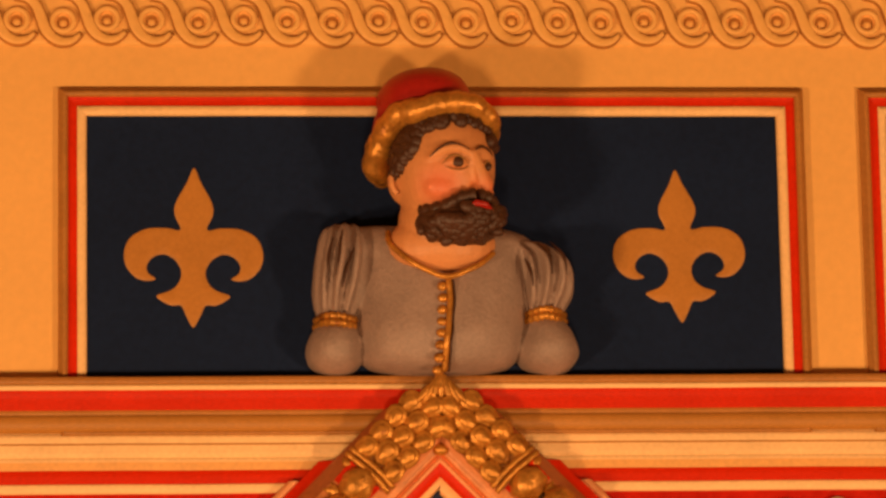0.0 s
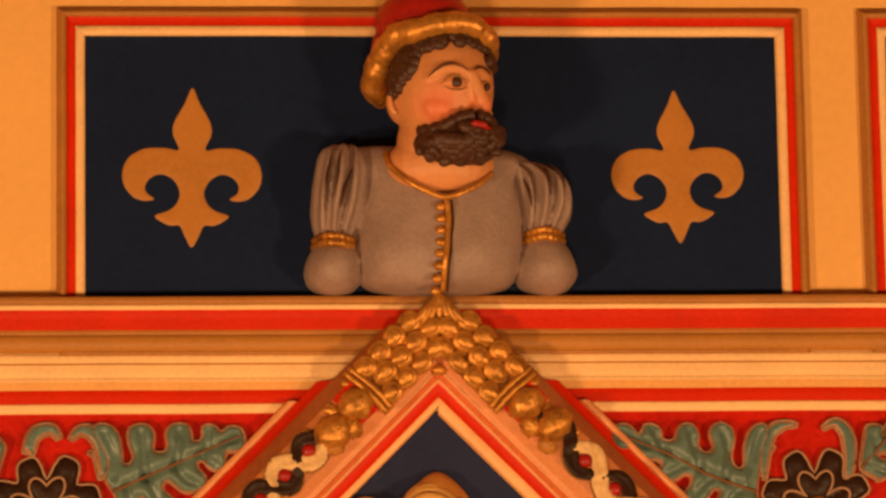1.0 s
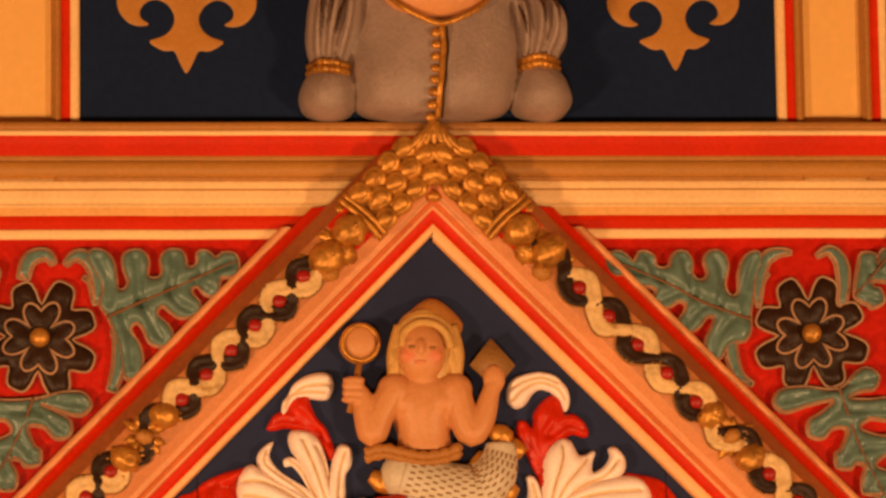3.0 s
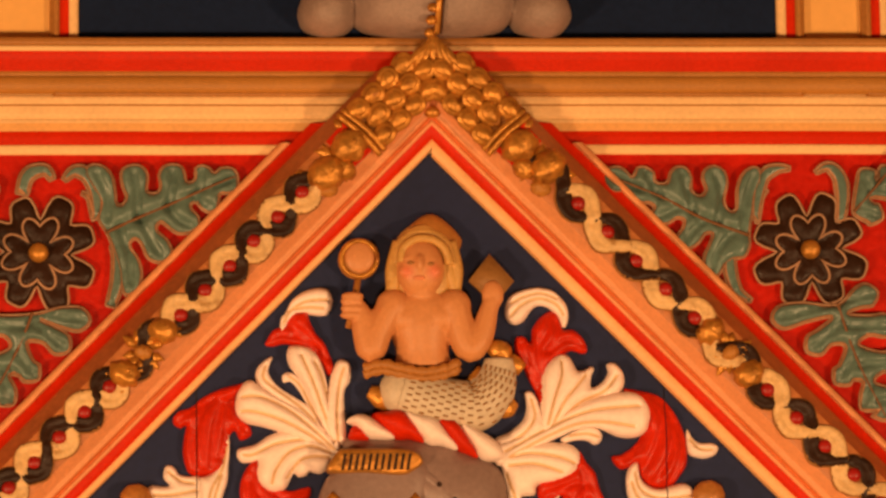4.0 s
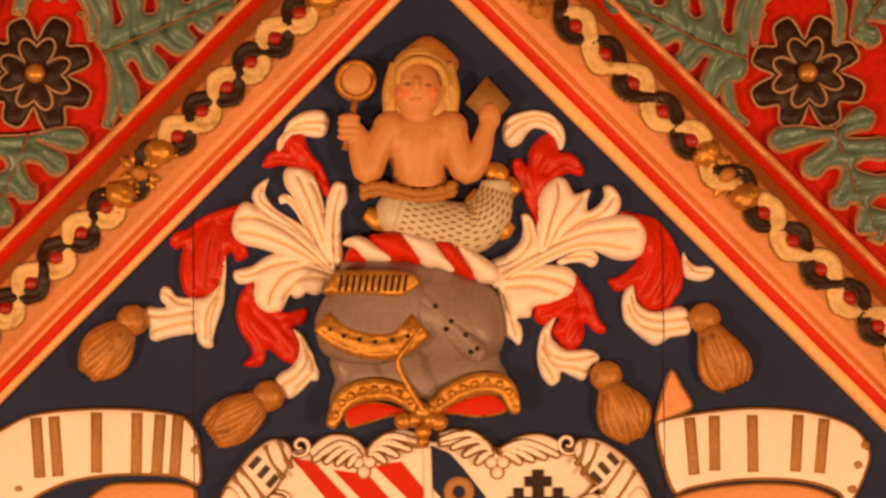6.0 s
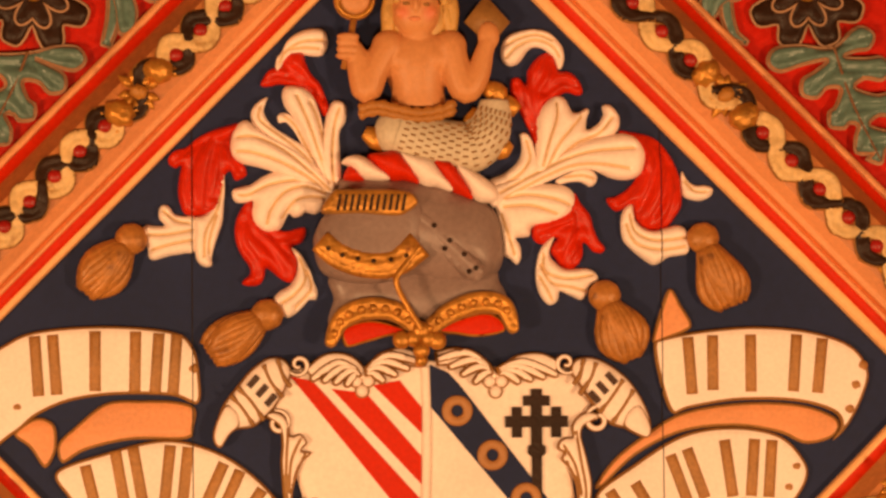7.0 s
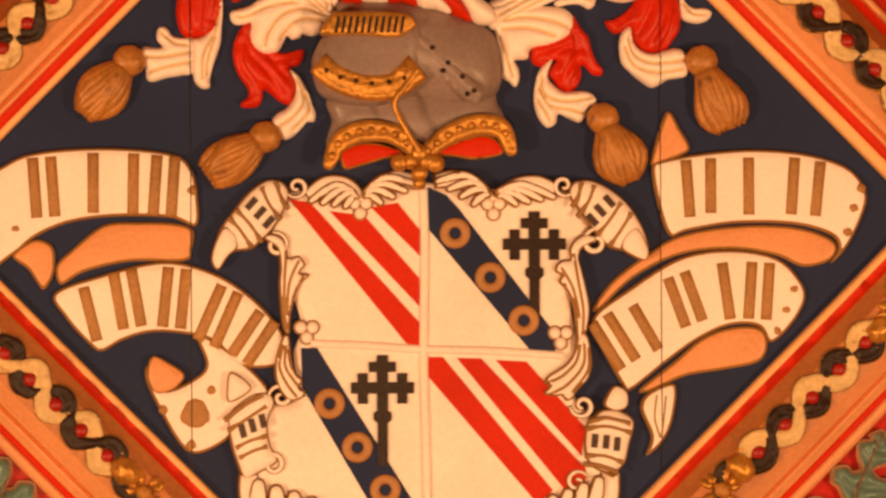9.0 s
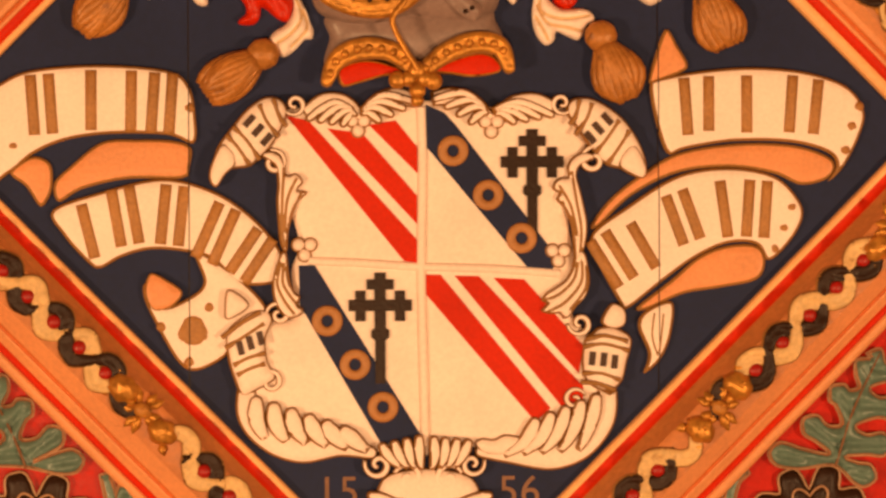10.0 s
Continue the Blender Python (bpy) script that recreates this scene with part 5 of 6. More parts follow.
# ---- crest: the carved sea maiden, one plain figure ----
def figure():
    bm = bmesh.new()
    p, q = spot(-2, 418, 68), spot(-49, 418, 68)
    mats = [rouged("figure_paint", ((*p, 0.022), (*q, 0.020))), BLOND, BROWN, SCALE, GOLD, BLUSH, LINE]
    c = lambda p, d: spot(p[0], p[1], d)
    ball_into(bm, spot(-19, 411, 22), (0.060, 0.030, 0.084), 1, None, 22, 14)
    for line in ([(-50, 373), (-68, 423), (-77, 464), (-87, 490)], [(19, 373), (32, 428), (42, 464), (54, 482)], [(-58, 363), (-72, 413), (-73, 472)], [(27, 363), (39, 413), (36, 468)], [(-42, 353), (-16, 343), (13, 357)]):
        p = spline(line, False, 8)
        tube_into(bm, [spot(u, v, 34) for u, v in p], list(np.interp(np.linspace(0, 1, len(p)), [0, 0.5, 1], [0.014, 0.013, 0.007])), 8, False, 1)
    ball_into(bm, spot(-4, 356, 14), (0.056, 0.030, 0.046), 2, None, 20, 14, lambda c: Vector((c.x * (1 - 0.45 * max(c.z, 0)), c.y, c.z)))
    for k, line in enumerate(([(-58, 400), (-56, 378), (-38, 362), (-18, 358), (4, 364), (20, 380), (26, 404)], [(-66, 402), (-62, 370), (-40, 350), (-16, 346), (10, 354), (28, 374), (34, 404)])):
        p = spline(line, False, 6)
        tube_into(bm, [spot(u, v, 56 - 14 * k) for u, v in p], 0.0075, 8, False, 1)
    fl = bmesh.new()
    ball_into(fl, spot(-24, 410, 40), (0.043, 0.034, 0.052), 0, None, 20, 14)
    ball_into(fl, spot(-27, 404, 70), (0.008, 0.012, 0.017), 0, None, 8, 6)
    ball_into(fl, spot(-1, 416, 58), (0.014, 0.011, 0.013), 0, None, 10, 7)
    ball_into(fl, spot(-51, 416, 58), (0.014, 0.011, 0.013), 0, None, 10, 7)
    for u, v in [(-43, 403), (-8, 405)]:
        ball_into(bm, spot(u, v, 71), (0.0065, 0.004, 0.0032), 6, None, 10, 6)
    ball_into(bm, spot(-28, 429, 69), (0.011, 0.007, 0.0042), 5, None, 10, 6)
    loft_into(fl, dense([(-57, 444), (-73, 456), (-91, 476), (-81, 512), (-66, 551), (-70, 579)]), dense([(8, 444), (34, 456), (48, 476), (35, 512), (27, 551), (31, 579)]), dense([36, 44, 54, 56, 48, 46]), 6, 0, 26)
    for u, v in [(-43, 496), (4, 494)]:
        ball_into(fl, spot(u, v, 40), (0.036, 0.022, 0.028), 0, None, 16, 10)
    for u, v in [(-73, 475), (35, 475)]:
        ball_into(fl, spot(u, v, 38), (0.030, 0.027, 0.030), 0, None, 14, 10)
    for line, rad in (([(-77, 479), (-99, 520), (-112, 552), (-123, 518), (-127, 489), (-140, 469)], (0.026, 0.026, 0.026, 0.023, 0.020, 0.014)), ([(37, 479), (48, 525), (62, 550), (82, 525), (94, 485), (102, 463)], (0.026, 0.026, 0.026, 0.023, 0.019, 0.014))):
        p = spline(line, False, 6)
        tube_into(fl, [spot(u, v, 40) for u, v in p], list(np.interp(np.linspace(0, 1, len(p)), np.linspace(0, 1, 6), rad)), 12, False, 0)
    for u, v in [(-145, 468), (-145, 480), (-146, 492), (-143, 458)]:
        ball_into(fl, spot(u, v, 50), (0.021, 0.013, 0.0075), 0, None, 10, 7)
    ball_into(fl, spot(102, 456, 40), (0.020, 0.014, 0.026), 0, None, 12, 8)
    ball_into(fl, spot(-22, 446, 36), (0.026, 0.026, 0.026), 0, None, 14, 10)
    for v in (402, 395):
        for u in (-43, -8):
            ball_into(fl, spot(u, v, 60), (0.014, 0.010, 0.006), 0, None, 10, 7)
    melt_into(bm, fl, 0.0030, 3, 0)
    # looking glass and comb
    m = Matrix.Rotation(radians(90), 4, "X")
    ball_into(bm, spot(-131, 393, 26), (0.036, 0.012, 0.035), 2, None, 24, 10)
    ball_into(bm, spot(-129, 389, 33), (0.026, 0.008, 0.027), 0, None, 20, 10)
    tube_into(bm, [spot(-130 + 31 * math.cos(a), 391 + 31 * math.sin(a), 34) for a in np.linspace(0, 2 * math.pi, 24, False)], 0.0048, 8, True, 4)
    tube_into(bm, [spot(*p, 30) for p in [(-132, 426), (-140, 472), (-150, 513)]], 0.006, 8, False, 2)
    quad = [(97, 384), (140, 432), (106, 473), (61, 430)]
    a = [bm.verts.new(spot(u, v, 40)) for u, v in quad]
    b = [bm.verts.new(spot(u, v, 20)) for u, v in quad]
    for f in [a] + [[a[i], b[i], b[(i + 1) % 4], a[(i + 1) % 4]] for i in range(4)]:
        bm.faces.new(f).material_index = 6
    # girdle, tail with scales, fins
    for dv, r in ((0, 0.009), (11, 0.008)):
        p = spline([(u, v + dv) for u, v in [(-124, 584), (-93, 577), (-65, 583), (-21, 591), (23, 583), (41, 573)]], False, 5)
        tube_into(bm, [spot(u, v, 44 + 10 * math.sin(math.pi * i / len(p))) for i, (u, v) in enumerate(p)], [r * (1 + 0.2 * math.sin(i * 1.8)) for i in range(len(p))], 8, False, 2)
    p = spline([(-59, 622), (-15, 636), (34, 648), (72, 648), (99, 623), (112, 589), (114, 567)], False, 6)
    ball_into(bm, spot(-58, 623, 26), (0.040, 0.036, 0.0425), 3, None, 16, 12)
    rad = list(np.interp(np.linspace(0, 1, len(p)), [0, 0.25, 0.5, 0.75, 1], [0.043, 0.046, 0.047, 0.042, 0.026]))
    tube_into(bm, [spot(u, v, 26) for u, v in p], rad, 16, False, 3, 0.9)
    for i in range(2, len(p) - 3, 2):
        t = p[i + 1] - p[i - 1]
        t = t / np.hypot(*t)
        n = np.array([-t[1], t[0]])
        for k in range(-3, 4):
            off = (k + (0.5 if i % 4 else 0)) / 3.9
            if abs(off) > 0.92:
                continue
            q = p[i] + n * off * rad[i] * 1000
            e = q + t * 9
            d = 26 + rad[i] * 900 * math.sqrt(1 - off * off) + 0.5
            tube_into(bm, [spot(*q, d), spot(*e, d)], 0.0016, 4, False, 6)
    for line in ([(-115, 622), (-96, 632), (-74, 648)], [(118, 579), (118, 556), (96, 544)], [(118, 575), (141, 579), (153, 587)], [(76, 617), (74, 595), (68, 587)], [(109, 662), (125, 650), (138, 639)]):
        q = spline(line, False, 5)
        tube_into(bm, [spot(u, v, 26) for u, v in q], list(np.interp(np.linspace(0, 1, len(q)), [0, 0.5, 1], [0.011, 0.021, 0.012])), 10, False, 4, 0.7)
    ob = finish("sea_maiden_figure", bm, mats)
    return tagged(ob, "carved painted figurine with fish tail, looking glass and comb", "figurine")


figure()



# ---- the shield ----
shield = thing("heraldic_shield", "ivory quartered shield with red bendlets, navy bends and scrolled border", "shield")
relief("field", [(-246, 1035), (-133, 1030), (-13, 1019), (113, 1031), (242, 1036), (268, 1066), (278, 1098), (263, 1140), (245, 1218), (256, 1307), (250, 1386), (290, 1446), (301, 1525), (269, 1603), (180, 1637), (91, 1621), (2, 1636), (-77, 1630), (-155, 1614), (-234, 1619), (-302, 1559), (-320, 1471), (-302, 1407), (-233, 1393), (-237, 1314), (-223, 1266), (-247, 1187), (-263, 1130), (-277, 1101), (-263, 1065)],
       WHITE, shield, 12, 18, 6, cell=16, edge=0.5)
FIELD = 18.0


def charge(name, outline, mat, d=FIELD + 2.2):
    return board(name, outline, FIELD - 6, d, mat, shield)


for outline in ([(-245, 1046), (-207, 1054), (-19, 1262), (-19, 1302), (-42, 1298)], [(-174, 1068), (-114, 1076), (-19, 1185), (-19, 1234)], [(-102, 1062), (-56, 1054), (-18, 1101), (-18, 1146)],
                [(-4, 1322), (21, 1322), (212, 1555), (186, 1579), (-5, 1355)], [(46, 1324), (88, 1325), (270, 1518), (267, 1576), (255, 1581)], [(114, 1328), (167, 1331), (270, 1447), (262, 1495)]):
    charge("red_bendlet", outline, RED)
charge("navy_bend", [(-3, 1027), (29, 1041), (50, 1064), (225, 1292), (216, 1317), (177, 1315), (-3, 1099)], NAVY)
charge("navy_bend", [(-225, 1305), (-197, 1305), (-10, 1607), (-20, 1628), (-85, 1612), (-223, 1373)], NAVY)
for u, v in [(44, 1107), (105, 1184), (163, 1259), (-176, 1401), (-128, 1477), (-80, 1551)]:
    bm = bmesh.new()
    tube_into(bm, [spot(u + 18.5 * math.cos(a), v + 18.5 * math.sin(a), 21) for a in np.linspace(0, 2 * math.pi, 26, False)], 0.0088, 8, True, 0, 0.6)
    part("ring", bm, RINGS, shield, "ochre ring")


def cross(u, v, size):
    """A trefoil-ended cross on a long foot."""
    half = [(10, -58), (10, -46), (24, -46), (24, -28), (10, -28), (10, -10), (26, -10), (26, -26), (44, -26), (44, -10), (56, -10), (56, 10), (44, 10), (44, 28),
            (26, 28), (26, 10), (10, 10), (10, 40), (16, 44), (16, 56), (9, 62), (9, 138)]
    pts = half + [(-x, y) for x, y in half[::-1]]
    board("botonny_cross", [(u + x * size, v + y * size) for x, y in pts], FIELD - 6, 22.5, BLACK, shield, "dark brown cross")


cross(182, 1127, 0.98)
cross(-84, 1375, 0.98)
bar("quarter_rib", [(-11, 1031), (-9, 1139), (-12, 1306), (-9, 1473), (-6, 1621)], 8.5, WHITE, shield, FIELD, flat=0.9)
bar("quarter_rib", [(-208, 1297), (-115, 1301), (-12, 1308), (112, 1312), (231, 1321)], 7.5, WHITE, shield, FIELD, flat=0.9)


def volute(u, v, r, turn, hand, base=16.0):
    """A small rolled scroll."""
    pts = []
    for k in range(22):
        g = k / 21
        a = radians(turn) + hand * g * 3.6 * math.pi / 1.5
        rr = r * (1 - 0.80 * g)
        pts.append((u + rr * math.cos(a), v + rr * math.sin(a)))
    frond("volute", pts, [r * 0.30, r * 0.5, r * 0.44, r * 0.36], WHITE, shield, base, 13, 0, LINE, 4, 1.8)


def trefoil(u, v, r):
    bm = bmesh.new()
    for a in (-150, -30, 90):
        ball_into(bm, spot(u + r * math.cos(radians(a)), v + r * math.sin(radians(a)), 22), (r * 0.00085, 0.009, r * 0.00085), 0, None, 12, 8)
    tre = part("trefoil", bm, WHITE, shield)
    for a in (-150, -30, 90):
        cu, cv = u + r * math.cos(radians(a)), v + r * math.sin(radians(a))
        bm = bmesh.new()
        tube_into(bm, [spot(cu + r * 0.95 * math.cos(g), cv + r * 0.95 * math.sin(g), 19) for g in np.linspace(0, 2 * math.pi, 14, False)], 0.002, 5, True)
        part("trefoil_edge", bm, LINE, tre)


def tower(outline, stripes, windows, tip):
    """A castle-like scroll end with brown stripes and three dark openings."""
    body = relief("scroll_tower", outline, [WHITE, LINE], shield, 24, 20, 10, rim=4.0, cell=8, edge=0.3)
    for line in stripes:
        bar("stripe", line, 4.4, LINE, body, 32.5, sides=6, flat=0.6)
    for u, v, way in windows:
        c, s = math.cos(radians(way)), math.sin(radians(way))
        board("tower_opening", [(u + x * c - y * s, v + x * s + y * c) for x, y in ((-5.5, -12), (5.5, -12), (5.5, 12), (-5.5, 12))], 28, 36.5, HAIR, body)
    relief("tower_tip", tip, [WHITE, LINE], shield, 16, 14, 24, rim=2.6, cell=7, foot=10)


tower([(-280, 1012), (-256, 1016), (-243, 1036), (-251, 1064), (-273, 1101), (-295, 1123), (-310, 1134), (-338, 1138), (-364, 1147), (-373, 1138), (-365, 1100), (-337, 1061), (-310, 1030)],
      [[(-268, 1016), (-259, 1045), (-245, 1065)], [(-292, 1026), (-280, 1055), (-259, 1083)], [(-337, 1065), (-314, 1089), (-292, 1122)], [(-349, 1079), (-330, 1100), (-310, 1130)]],
      [(*p, 42) for p in [(-310, 1055), (-295, 1071), (-280, 1087)]], [(-357, 1095), (-337, 1108), (-334, 1130), (-351, 1147), (-367, 1169), (-379, 1155), (-375, 1128)])
tower([(250, 1019), (277, 1014), (310, 1027), (346, 1056), (373, 1099), (383, 1136), (369, 1146), (337, 1140), (307, 1130), (283, 1102), (260, 1069), (242, 1041)],
      [[(264, 1019), (258, 1046), (246, 1063)], [(286, 1025), (276, 1053), (256, 1081)], [(333, 1055), (313, 1085), (291, 1112)], [(351, 1073), (333, 1102), (313, 1130)]],
      [(*p, -42) for p in [(312, 1053), (296, 1069), (282, 1085)]], [(361, 1099), (339, 1112), (333, 1134), (351, 1148), (375, 1156), (381, 1136)])
tower([(-351, 1417), (-313, 1385), (-282, 1381), (-270, 1399), (-282, 1432), (-278, 1471), (-265, 1499), (-296, 1520), (-324, 1530), (-339, 1498), (-349, 1461)],
      [[(-359, 1429), (-326, 1404), (-292, 1385)], [(-353, 1447), (-319, 1426), (-286, 1404)], [(-339, 1477), (-314, 1464), (-284, 1456)], [(-333, 1494), (-310, 1482), (-284, 1474)]],
      [(*p, -14) for p in [(-327, 1447), (-310, 1438), (-292, 1430)]], [(-346, 1345), (-311, 1373), (-349, 1398), (-354, 1373)])
tower([(286, 1424), (300, 1414), (330, 1416), (355, 1436), (347, 1476), (337, 1511), (311, 1527), (276, 1511), (266, 1475), (272, 1436)],
      [[(274, 1436), (306, 1430), (347, 1440)], [(268, 1449), (306, 1444), (349, 1456)], [(266, 1495), (300, 1495), (333, 1507)], [(264, 1510), (295, 1513), (325, 1525)]],
      [(*p, 6) for p in [(284, 1469), (304, 1471), (323, 1475)]], [(308, 1388), (322, 1373), (342, 1385), (342, 1410), (322, 1418), (302, 1408)])

def rail_of(path, width):
    """The smooth outer border that the flutes lie on."""
    frond("border_scroll", path, width, WHITE, shield, 10, 16, 0, LINE, 8, 4.0)


rail_of([(-214, 1045), (-177, 1022), (-143, 1026), (-117, 1046)], [26, 34, 34, 20])
rail_of([(-17, 1021), (-54, 1013), (-86, 1023), (-111, 1046)], [26, 34, 34, 20])
rail_of([(7, 1017), (44, 1013), (80, 1025), (107, 1047)], [26, 34, 34, 20])
rail_of([(222, 1035), (188, 1023), (153, 1027), (119, 1047)], [26, 34, 34, 20])
rail_of([(-316, 1520), (-312, 1564), (-281, 1600), (-224, 1624), (-155, 1619), (-101, 1630)], [34, 44, 50, 46, 36, 24])
rail_of([(313, 1525), (305, 1574), (269, 1618), (215, 1640), (140, 1634), (91, 1629)], [34, 44, 50, 46, 36, 24])
def bundle(base, tip, n, width, bow, d=17.0):
    """Carved flutes that spring from one short line and fan out to another; bow: how far they arch aside."""
    (a0, a1), (b0, b1) = [np.array(p, float) for p in base], [np.array(p, float) for p in tip]
    for k in range(n):
        f = k / (n - 1)
        p, q = a0 + (a1 - a0) * f, b0 + (b1 - b0) * f
        m = (p + q) / 2 + np.array(bow) * (1.0 - 0.55 * f)
        frond("flute", [tuple(p), tuple((p + m) / 2 + np.array(bow) * 0.18), tuple(m), tuple((m + q) / 2 + np.array(bow) * 0.12), tuple(q)],
              [width * 0.45, width * 0.8, width, width * 1.05, width * 0.85], WHITE, shield, d + 0.9 * k, 17, 0, LINE, 5, 4.0)


bundle([(-127, 1036), (-123, 1048)], [(-206, 1050), (-147, 1060)], 4, 17, (2, -20))
bundle([(-117, 1038), (-115, 1048)], [(-22, 1023), (-86, 1054)], 4, 17, (-6, -20))
bundle([(102, 1033), (106, 1045)], [(13, 1017), (76, 1057)], 4, 17, (4, -18))
bundle([(112, 1037), (116, 1047)], [(215, 1045), (149, 1057)], 4, 17, (-4, -18))
def strap(outline, folds):
    """A fluted leaf strap of the border, edged and lined in brown."""
    relief("border_strap", outline, [WHITE, LINE], shield, 22, 12, 14, [(f, 3.2, -5.0, 1) for f in folds], rim=3.8, cell=4.5, edge=0.3, step=4.0, foot=8)


strap([(-292, 1114), (-277, 1106), (-258, 1112), (-248, 1129), (-245, 1148), (-228, 1145), (-216, 1161), (-226, 1173), (-209, 1178), (-224, 1194), (-234, 1217), (-242, 1246), (-244, 1278), (-251, 1280), (-258, 1261), (-261, 1226), (-263, 1192), (-261, 1163), (-265, 1135), (-277, 1124)],
      [[(-250, 1136), (-253, 1182), (-254, 1241), (-249, 1272)], [(-229, 1155), (-245, 1192), (-249, 1246)], [(-219, 1178), (-238, 1217), (-245, 1261)]])
strap([(-254, 1280), (-263, 1300), (-270, 1324), (-271, 1348), (-267, 1368), (-259, 1384), (-246, 1396), (-230, 1395), (-220, 1388), (-217, 1379), (-227, 1373), (-222, 1359), (-232, 1351), (-239, 1334), (-242, 1314), (-244, 1295), (-246, 1282)],
      [[(-256, 1300), (-263, 1334), (-252, 1363), (-234, 1388)], [(-251, 1300), (-253, 1334), (-240, 1358), (-224, 1376)], [(-247, 1309), (-241, 1339), (-228, 1354)]])
strap([(293, 1116), (273, 1109), (253, 1118), (242, 1135), (244, 1153), (234, 1153), (221, 1160), (217, 1174), (228, 1182), (223, 1192), (238, 1209), (250, 1238), (253, 1273), (256, 1297), (267, 1293), (276, 1263), (278, 1234), (273, 1204), (266, 1175), (260, 1150), (266, 1135), (283, 1126)],
      [[(250, 1143), (258, 1194), (266, 1243), (264, 1288)], [(229, 1170), (248, 1204), (259, 1253)], [(233, 1196), (248, 1226), (255, 1263)]])
strap([(256, 1288), (250, 1312), (238, 1332), (218, 1346), (203, 1356), (196, 1369), (206, 1373), (196, 1386), (213, 1392), (229, 1391), (235, 1400), (247, 1396), (257, 1381), (275, 1361), (282, 1337), (280, 1312), (275, 1288), (266, 1280)],
      [[(260, 1302), (252, 1332), (228, 1356), (203, 1367)], [(267, 1300), (265, 1337), (237, 1371), (208, 1387)], [(275, 1310), (273, 1347), (247, 1383)]])
bundle([(-283, 1606), (-106, 1626)], [(-300, 1542), (-146, 1594)], 6, 32, (-8, -2))
bundle([(128, 1637), (259, 1629)], [(184, 1581), (291, 1540)], 5, 27, (10, 4))
relief("foot_lobe", [(79, 1617), (91, 1606), (113, 1608), (131, 1600), (158, 1604), (176, 1612), (150, 1634), (101, 1635)], [WHITE, LINE], shield, 14, 12, 16, rim=3.2, cell=7, foot=8)
bundle([(-49, 1656), (-14, 1660)], [(-81, 1620), (-18, 1607)], 4, 21, (-4, 0), 20)
bundle([(4, 1660), (43, 1656)], [(8, 1609), (67, 1615)], 4, 21, (4, 0), 20)
for u, v, r, turn, hand in ((*(-231, 1026), 20, 150, -1), (*(234, 1025), 20, 30, 1), (*(-267, 1126), 22, 250, 1), (*(289, 1124), 24, 290, -1), (*(-260, 1389), 22, 180, 1), (*(264, 1408), 22, 180, -1),
                            (*(-275, 1506), 22, 200, 1), (*(254, 1540), 20, 340, -1), (*(-89, 1651), 24, 200, -1), (*(75, 1651), 22, 340, 1), (*(-36, 1675), 26, 200, 1), (*(33, 1676), 26, 340, -1)):
    volute(u, v, r, turn, hand)
for u, v in [(-121, 1060), (111, 1062), (-215, 1275), (227, 1287)]:
    trefoil(u, v, 12)
relief("foot_scroll", [(-89, 1691), (-67, 1667), (-3, 1658), (61, 1668), (86, 1692), (90, 1735), (1, 1758), (-97, 1733)], [WHITE, LINE], shield, 20, 22, 8, rim=3, cell=9)
bundle([(-58, 1714), (-10, 1719)], [(-101, 1704), (-67, 1733)], 3, 20, (0, 0), 22)
bundle([(13, 1719), (51, 1715)], [(88, 1735), (102, 1706)], 3, 20, (0, 0), 22)


# ---- motto scrolls, their writing as plain bars ----
def bars(parent, places, base=20.0):
    """places: (u, v, turn, height, strokes)."""
    for u, v, turn, high, strokes in places:
        for k in range(strokes):
            x = (k - (strokes - 1) / 2) * 31
            c, s = math.cos(radians(turn)), math.sin(radians(turn))
            h = high / 2
            shape = [(x - 10, -h), (x + 10, -h), (x + 10, h), (x - 10, h)]
            relief("writing_bar", [(u + a * c - b * s, v + a * s + b * c) for a, b in shape], [LETTER, LINE], parent, 2.0, 4, base, rim=2.0, cell=9, step=9, edge=0.5, smooth_line=False)


def cloth(parent, outline, mat=WHITE, base=7.0, high=14.0, rim=5.0):
    return relief("scroll_face" if mat is WHITE else "scroll_back", outline, [mat, LINE], parent, high, 11, base, rim=rim, cell=13, edge=0.55)


ban = thing("motto_scroll", "ivory carved ribbon scroll with salmon back and brown writing", "scroll", "motto scrolls beside the shield")
cloth(ban, [(-563, 1090), (-499, 1086), (-441, 1088), (-410, 1100), (-412, 1131), (-425, 1153), (-519, 1154), (-597, 1171), (-638, 1193), (-646, 1161), (-616, 1130)], SALMON, 6.5, 8)
cloth(ban, [(-684, 1115), (-653, 1126), (-648, 1159), (-654, 1184), (-670, 1201), (-694, 1167), (-721, 1142)], SALMON, 6.5, 10)
cloth(ban, [(-801, 1032), (-742, 991), (-684, 966), (-567, 957), (-450, 967), (-413, 994), (-402, 1043), (-405, 1092), (-451, 1078), (-548, 1076), (-626, 1087), (-682, 1111), (-721, 1142), (-782, 1169)])
cloth(ban, [(-649, 1208), (-568, 1177), (-461, 1154), (-373, 1175), (-305, 1220), (-256, 1279), (-248, 1328), (-325, 1337), (-373, 1294), (-422, 1280), (-481, 1276), (-530, 1289), (-567, 1308), (-588, 1298), (-629, 1252)])
cloth(ban, [(-403, 1278), (-325, 1328), (-278, 1387), (-325, 1420), (-353, 1462), (-404, 1486), (-435, 1469), (-472, 1405), (-493, 1358), (-489, 1334), (-462, 1375), (-413, 1358), (-389, 1332)])
cloth(ban, [(-481, 1317), (-452, 1329), (-426, 1350), (-442, 1374), (-468, 1383), (-483, 1375), (-491, 1346)], SALMON, 14, 9, 3.5)
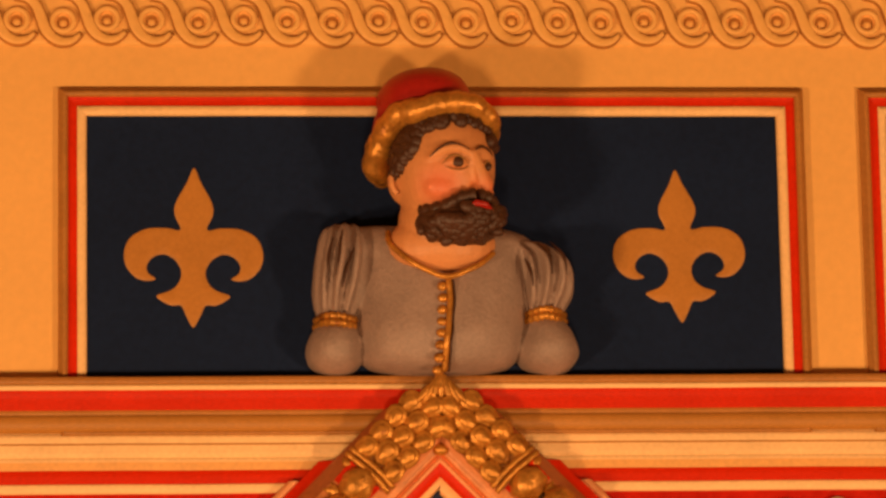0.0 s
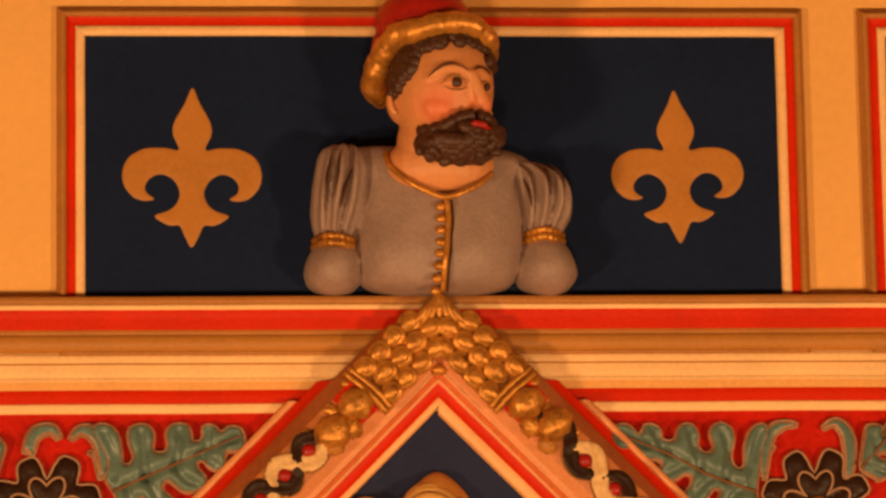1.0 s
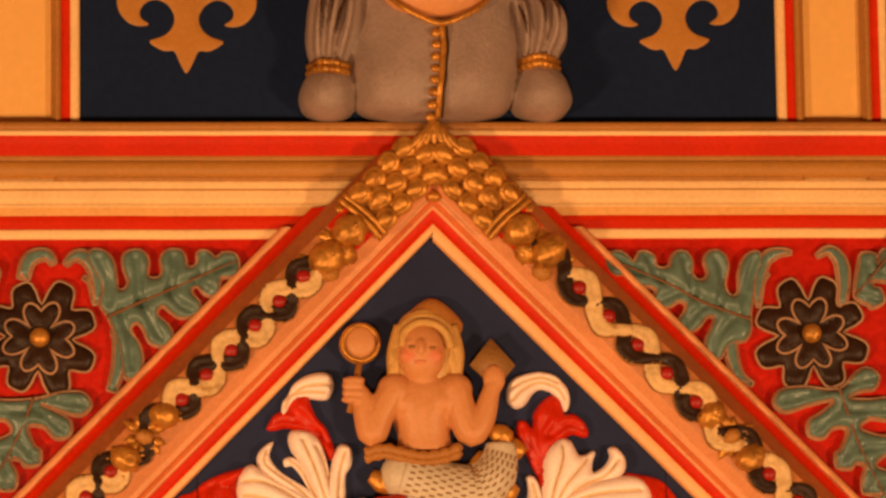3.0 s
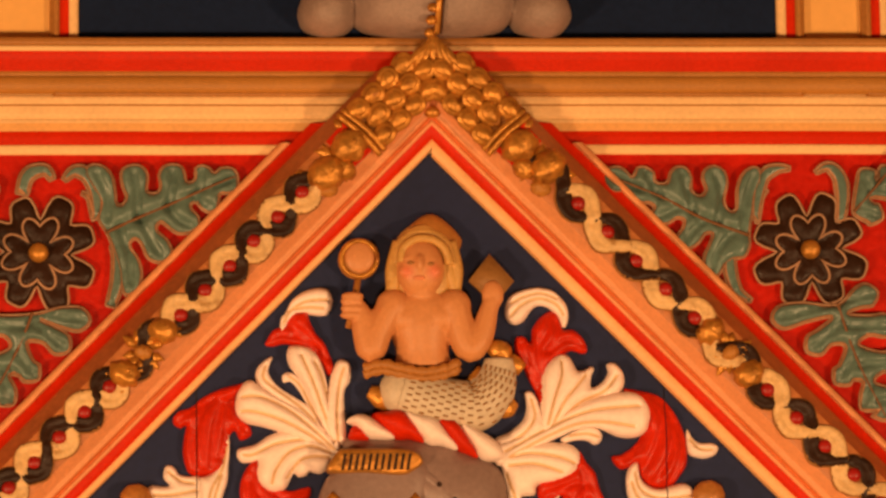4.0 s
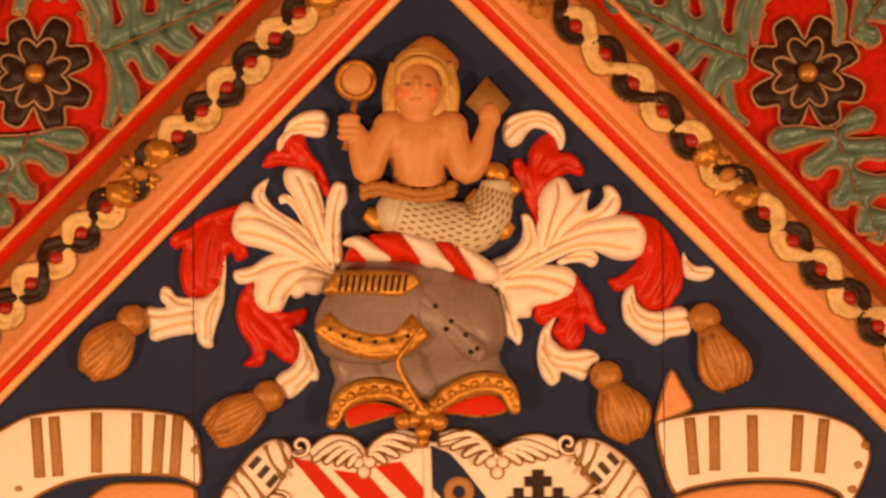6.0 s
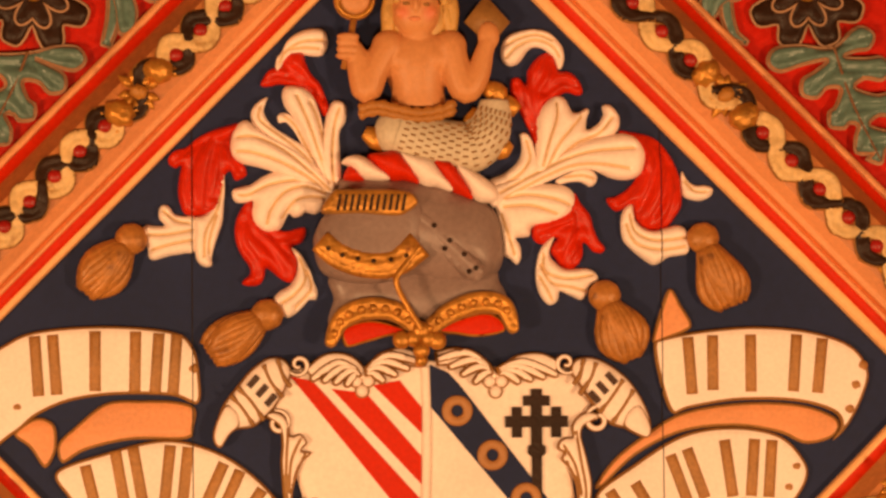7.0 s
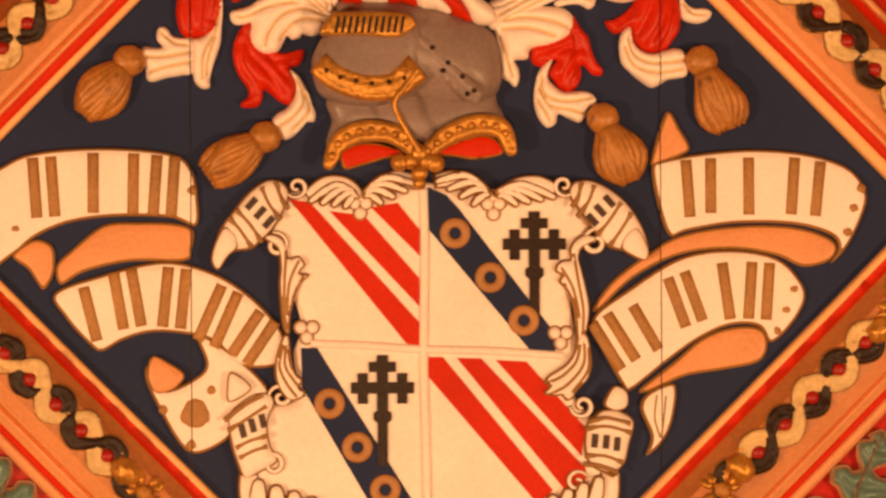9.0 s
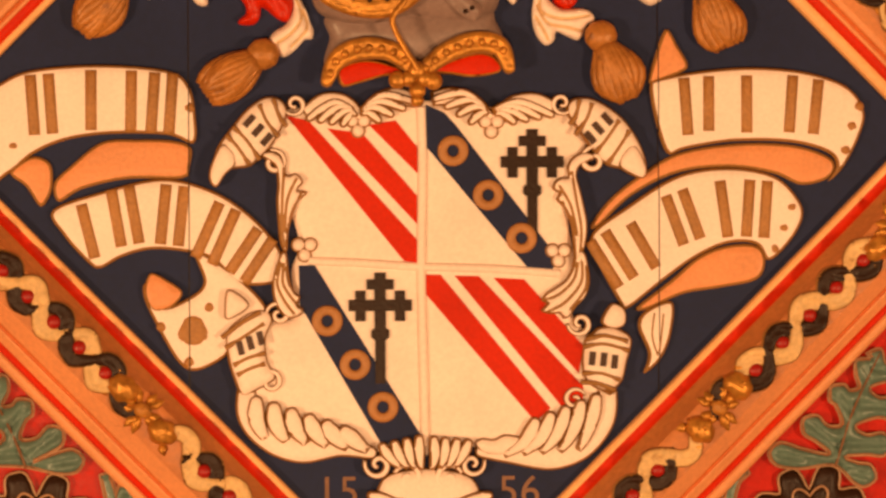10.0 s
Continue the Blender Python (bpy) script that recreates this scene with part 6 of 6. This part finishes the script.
bars(ban, [(*(-667, 1025), -4, 104, 2), (*(-582, 1018), 0, 104, 1), (*(-513, 1019), 1, 104, 1), (*(-460, 1023), 4, 104, 2),
           (*(-588, 1244), -14, 96, 1), (*(-524, 1219), -10, 100, 2), (*(-443, 1217), 6, 104, 2), (*(-368, 1249), 24, 104, 2), (*(-307, 1287), 34, 90, 2)])
for u, v, r in ((*(-715, 1096), 9), (*(-379, 1376), 9), (*(-462, 1409), 9), (*(-415, 1469), 10), (*(-408, 1417), 27), (*(-413, 1031), 9)):
    relief("painted_dot", [(u + r * (1 + 0.10 * math.sin(3 * a)) * math.cos(a), v + r * math.sin(a)) for a in np.linspace(0, 2 * math.pi, 12, False)], LETTER, ban, 3.5, 6, 19, cell=7, lumps=1.0)

ban = thing("motto_scroll", "ivory carved ribbon scroll with salmon folds and a split tail", "scroll", "motto scrolls beside the shield")
cloth(ban, [(285, 1238), (317, 1194), (367, 1154), (437, 1113), (537, 1096), (637, 1098), (699, 1116), (716, 1136), (702, 1158), (656, 1168), (606, 1148), (526, 1137), (437, 1147), (357, 1186), (297, 1241)], SALMON, 6.5, 8)
cloth(ban, [(388, 989), (396, 952), (418, 896), (440, 927), (456, 955), (450, 969), (410, 985)], SALMON, 6.5, 12)
cloth(ban, [(425, 1334), (475, 1293), (525, 1274), (575, 1274), (592, 1299), (577, 1333), (515, 1347), (447, 1358), (385, 1384), (365, 1381)], SALMON, 6.5, 9)
cloth(ban, [(390, 996), (408, 982), (488, 968), (578, 963), (668, 972), (737, 997), (767, 1039), (759, 1082), (731, 1136), (704, 1162), (718, 1136), (703, 1112), (637, 1094), (537, 1092), (452, 1105), (421, 1113), (402, 1066)])
cloth(ban, [(285, 1255), (347, 1206), (437, 1152), (526, 1138), (606, 1152), (648, 1190), (658, 1225), (633, 1270), (597, 1300), (575, 1272), (526, 1270), (471, 1293), (415, 1332), (348, 1383), (334, 1371), (298, 1304)])
cloth(ban, [(383, 1385), (427, 1372), (425, 1426), (407, 1470), (377, 1496), (385, 1462), (367, 1413)])
bars(ban, [(*(452, 1031), -4, 100, 1), (*(492, 1026), 0, 96, 1), (*(559, 1027), 0, 100, 1), (*(637, 1027), 4, 100, 1), (*(681, 1032), 6, 96, 1),
           (*(321, 1297), -32, 96, 2), (*(376, 1273), -30, 90, 1), (*(446, 1224), -20, 92, 2), (*(518, 1210), -8, 100, 1), (*(576, 1210), 4, 100, 2)])
for u, v, r in ((*(757, 1032), 9), (*(745, 1065), 10), (*(732, 1107), 9), (*(638, 1207), 9), (*(624, 1243), 9), (*(607, 1279), 8)):
    relief("painted_dot", [(u + r * math.cos(a), v + r * math.sin(a)) for a in np.linspace(0, 2 * math.pi, 10, False)], LETTER, ban, 3.5, 6, 19, cell=7)
bar("tail_line", [(395, 1391), (391, 1431), (401, 1465)], 2.0, LINE, ban, 20)
bar("tail_line", [(411, 1392), (407, 1431), (403, 1461)], 2.0, LINE, ban, 20)


# ---- the painted year ----
def numerals(text, u, v, high):
    data = bpy.data.curves.new("numerals", "FONT")
    data.body, data.size, data.extrude, data.align_x, data.align_y = text, high * 0.00140, 0.0006, "CENTER", "CENTER"
    data.space_character = 1.05
    tmp = new("numerals_outline", data)
    me = bpy.data.meshes.new_from_object(tmp.evaluated_get(bpy.context.evaluated_depsgraph_get()))
    bpy.data.objects.remove(tmp)
    me.materials.clear()
    me.materials.append(NUMERAL)
    ob = new("painted_year", me)
    ob.matrix_world = Matrix.Translation(spot(u, v, 7.2)) @ Matrix.Rotation(radians(90), 4, "X")
    return tagged(ob, "thin pinkish painted year numerals on the navy plank", "numerals", "numerals of the painted year")


NUMERAL = paint("numeral_paint", (0.24, 0.12, 0.075), 0.6, 0.2, 0.2)
numerals("15", -158, 1700, 52)
numerals("56", 158, 1701, 52)
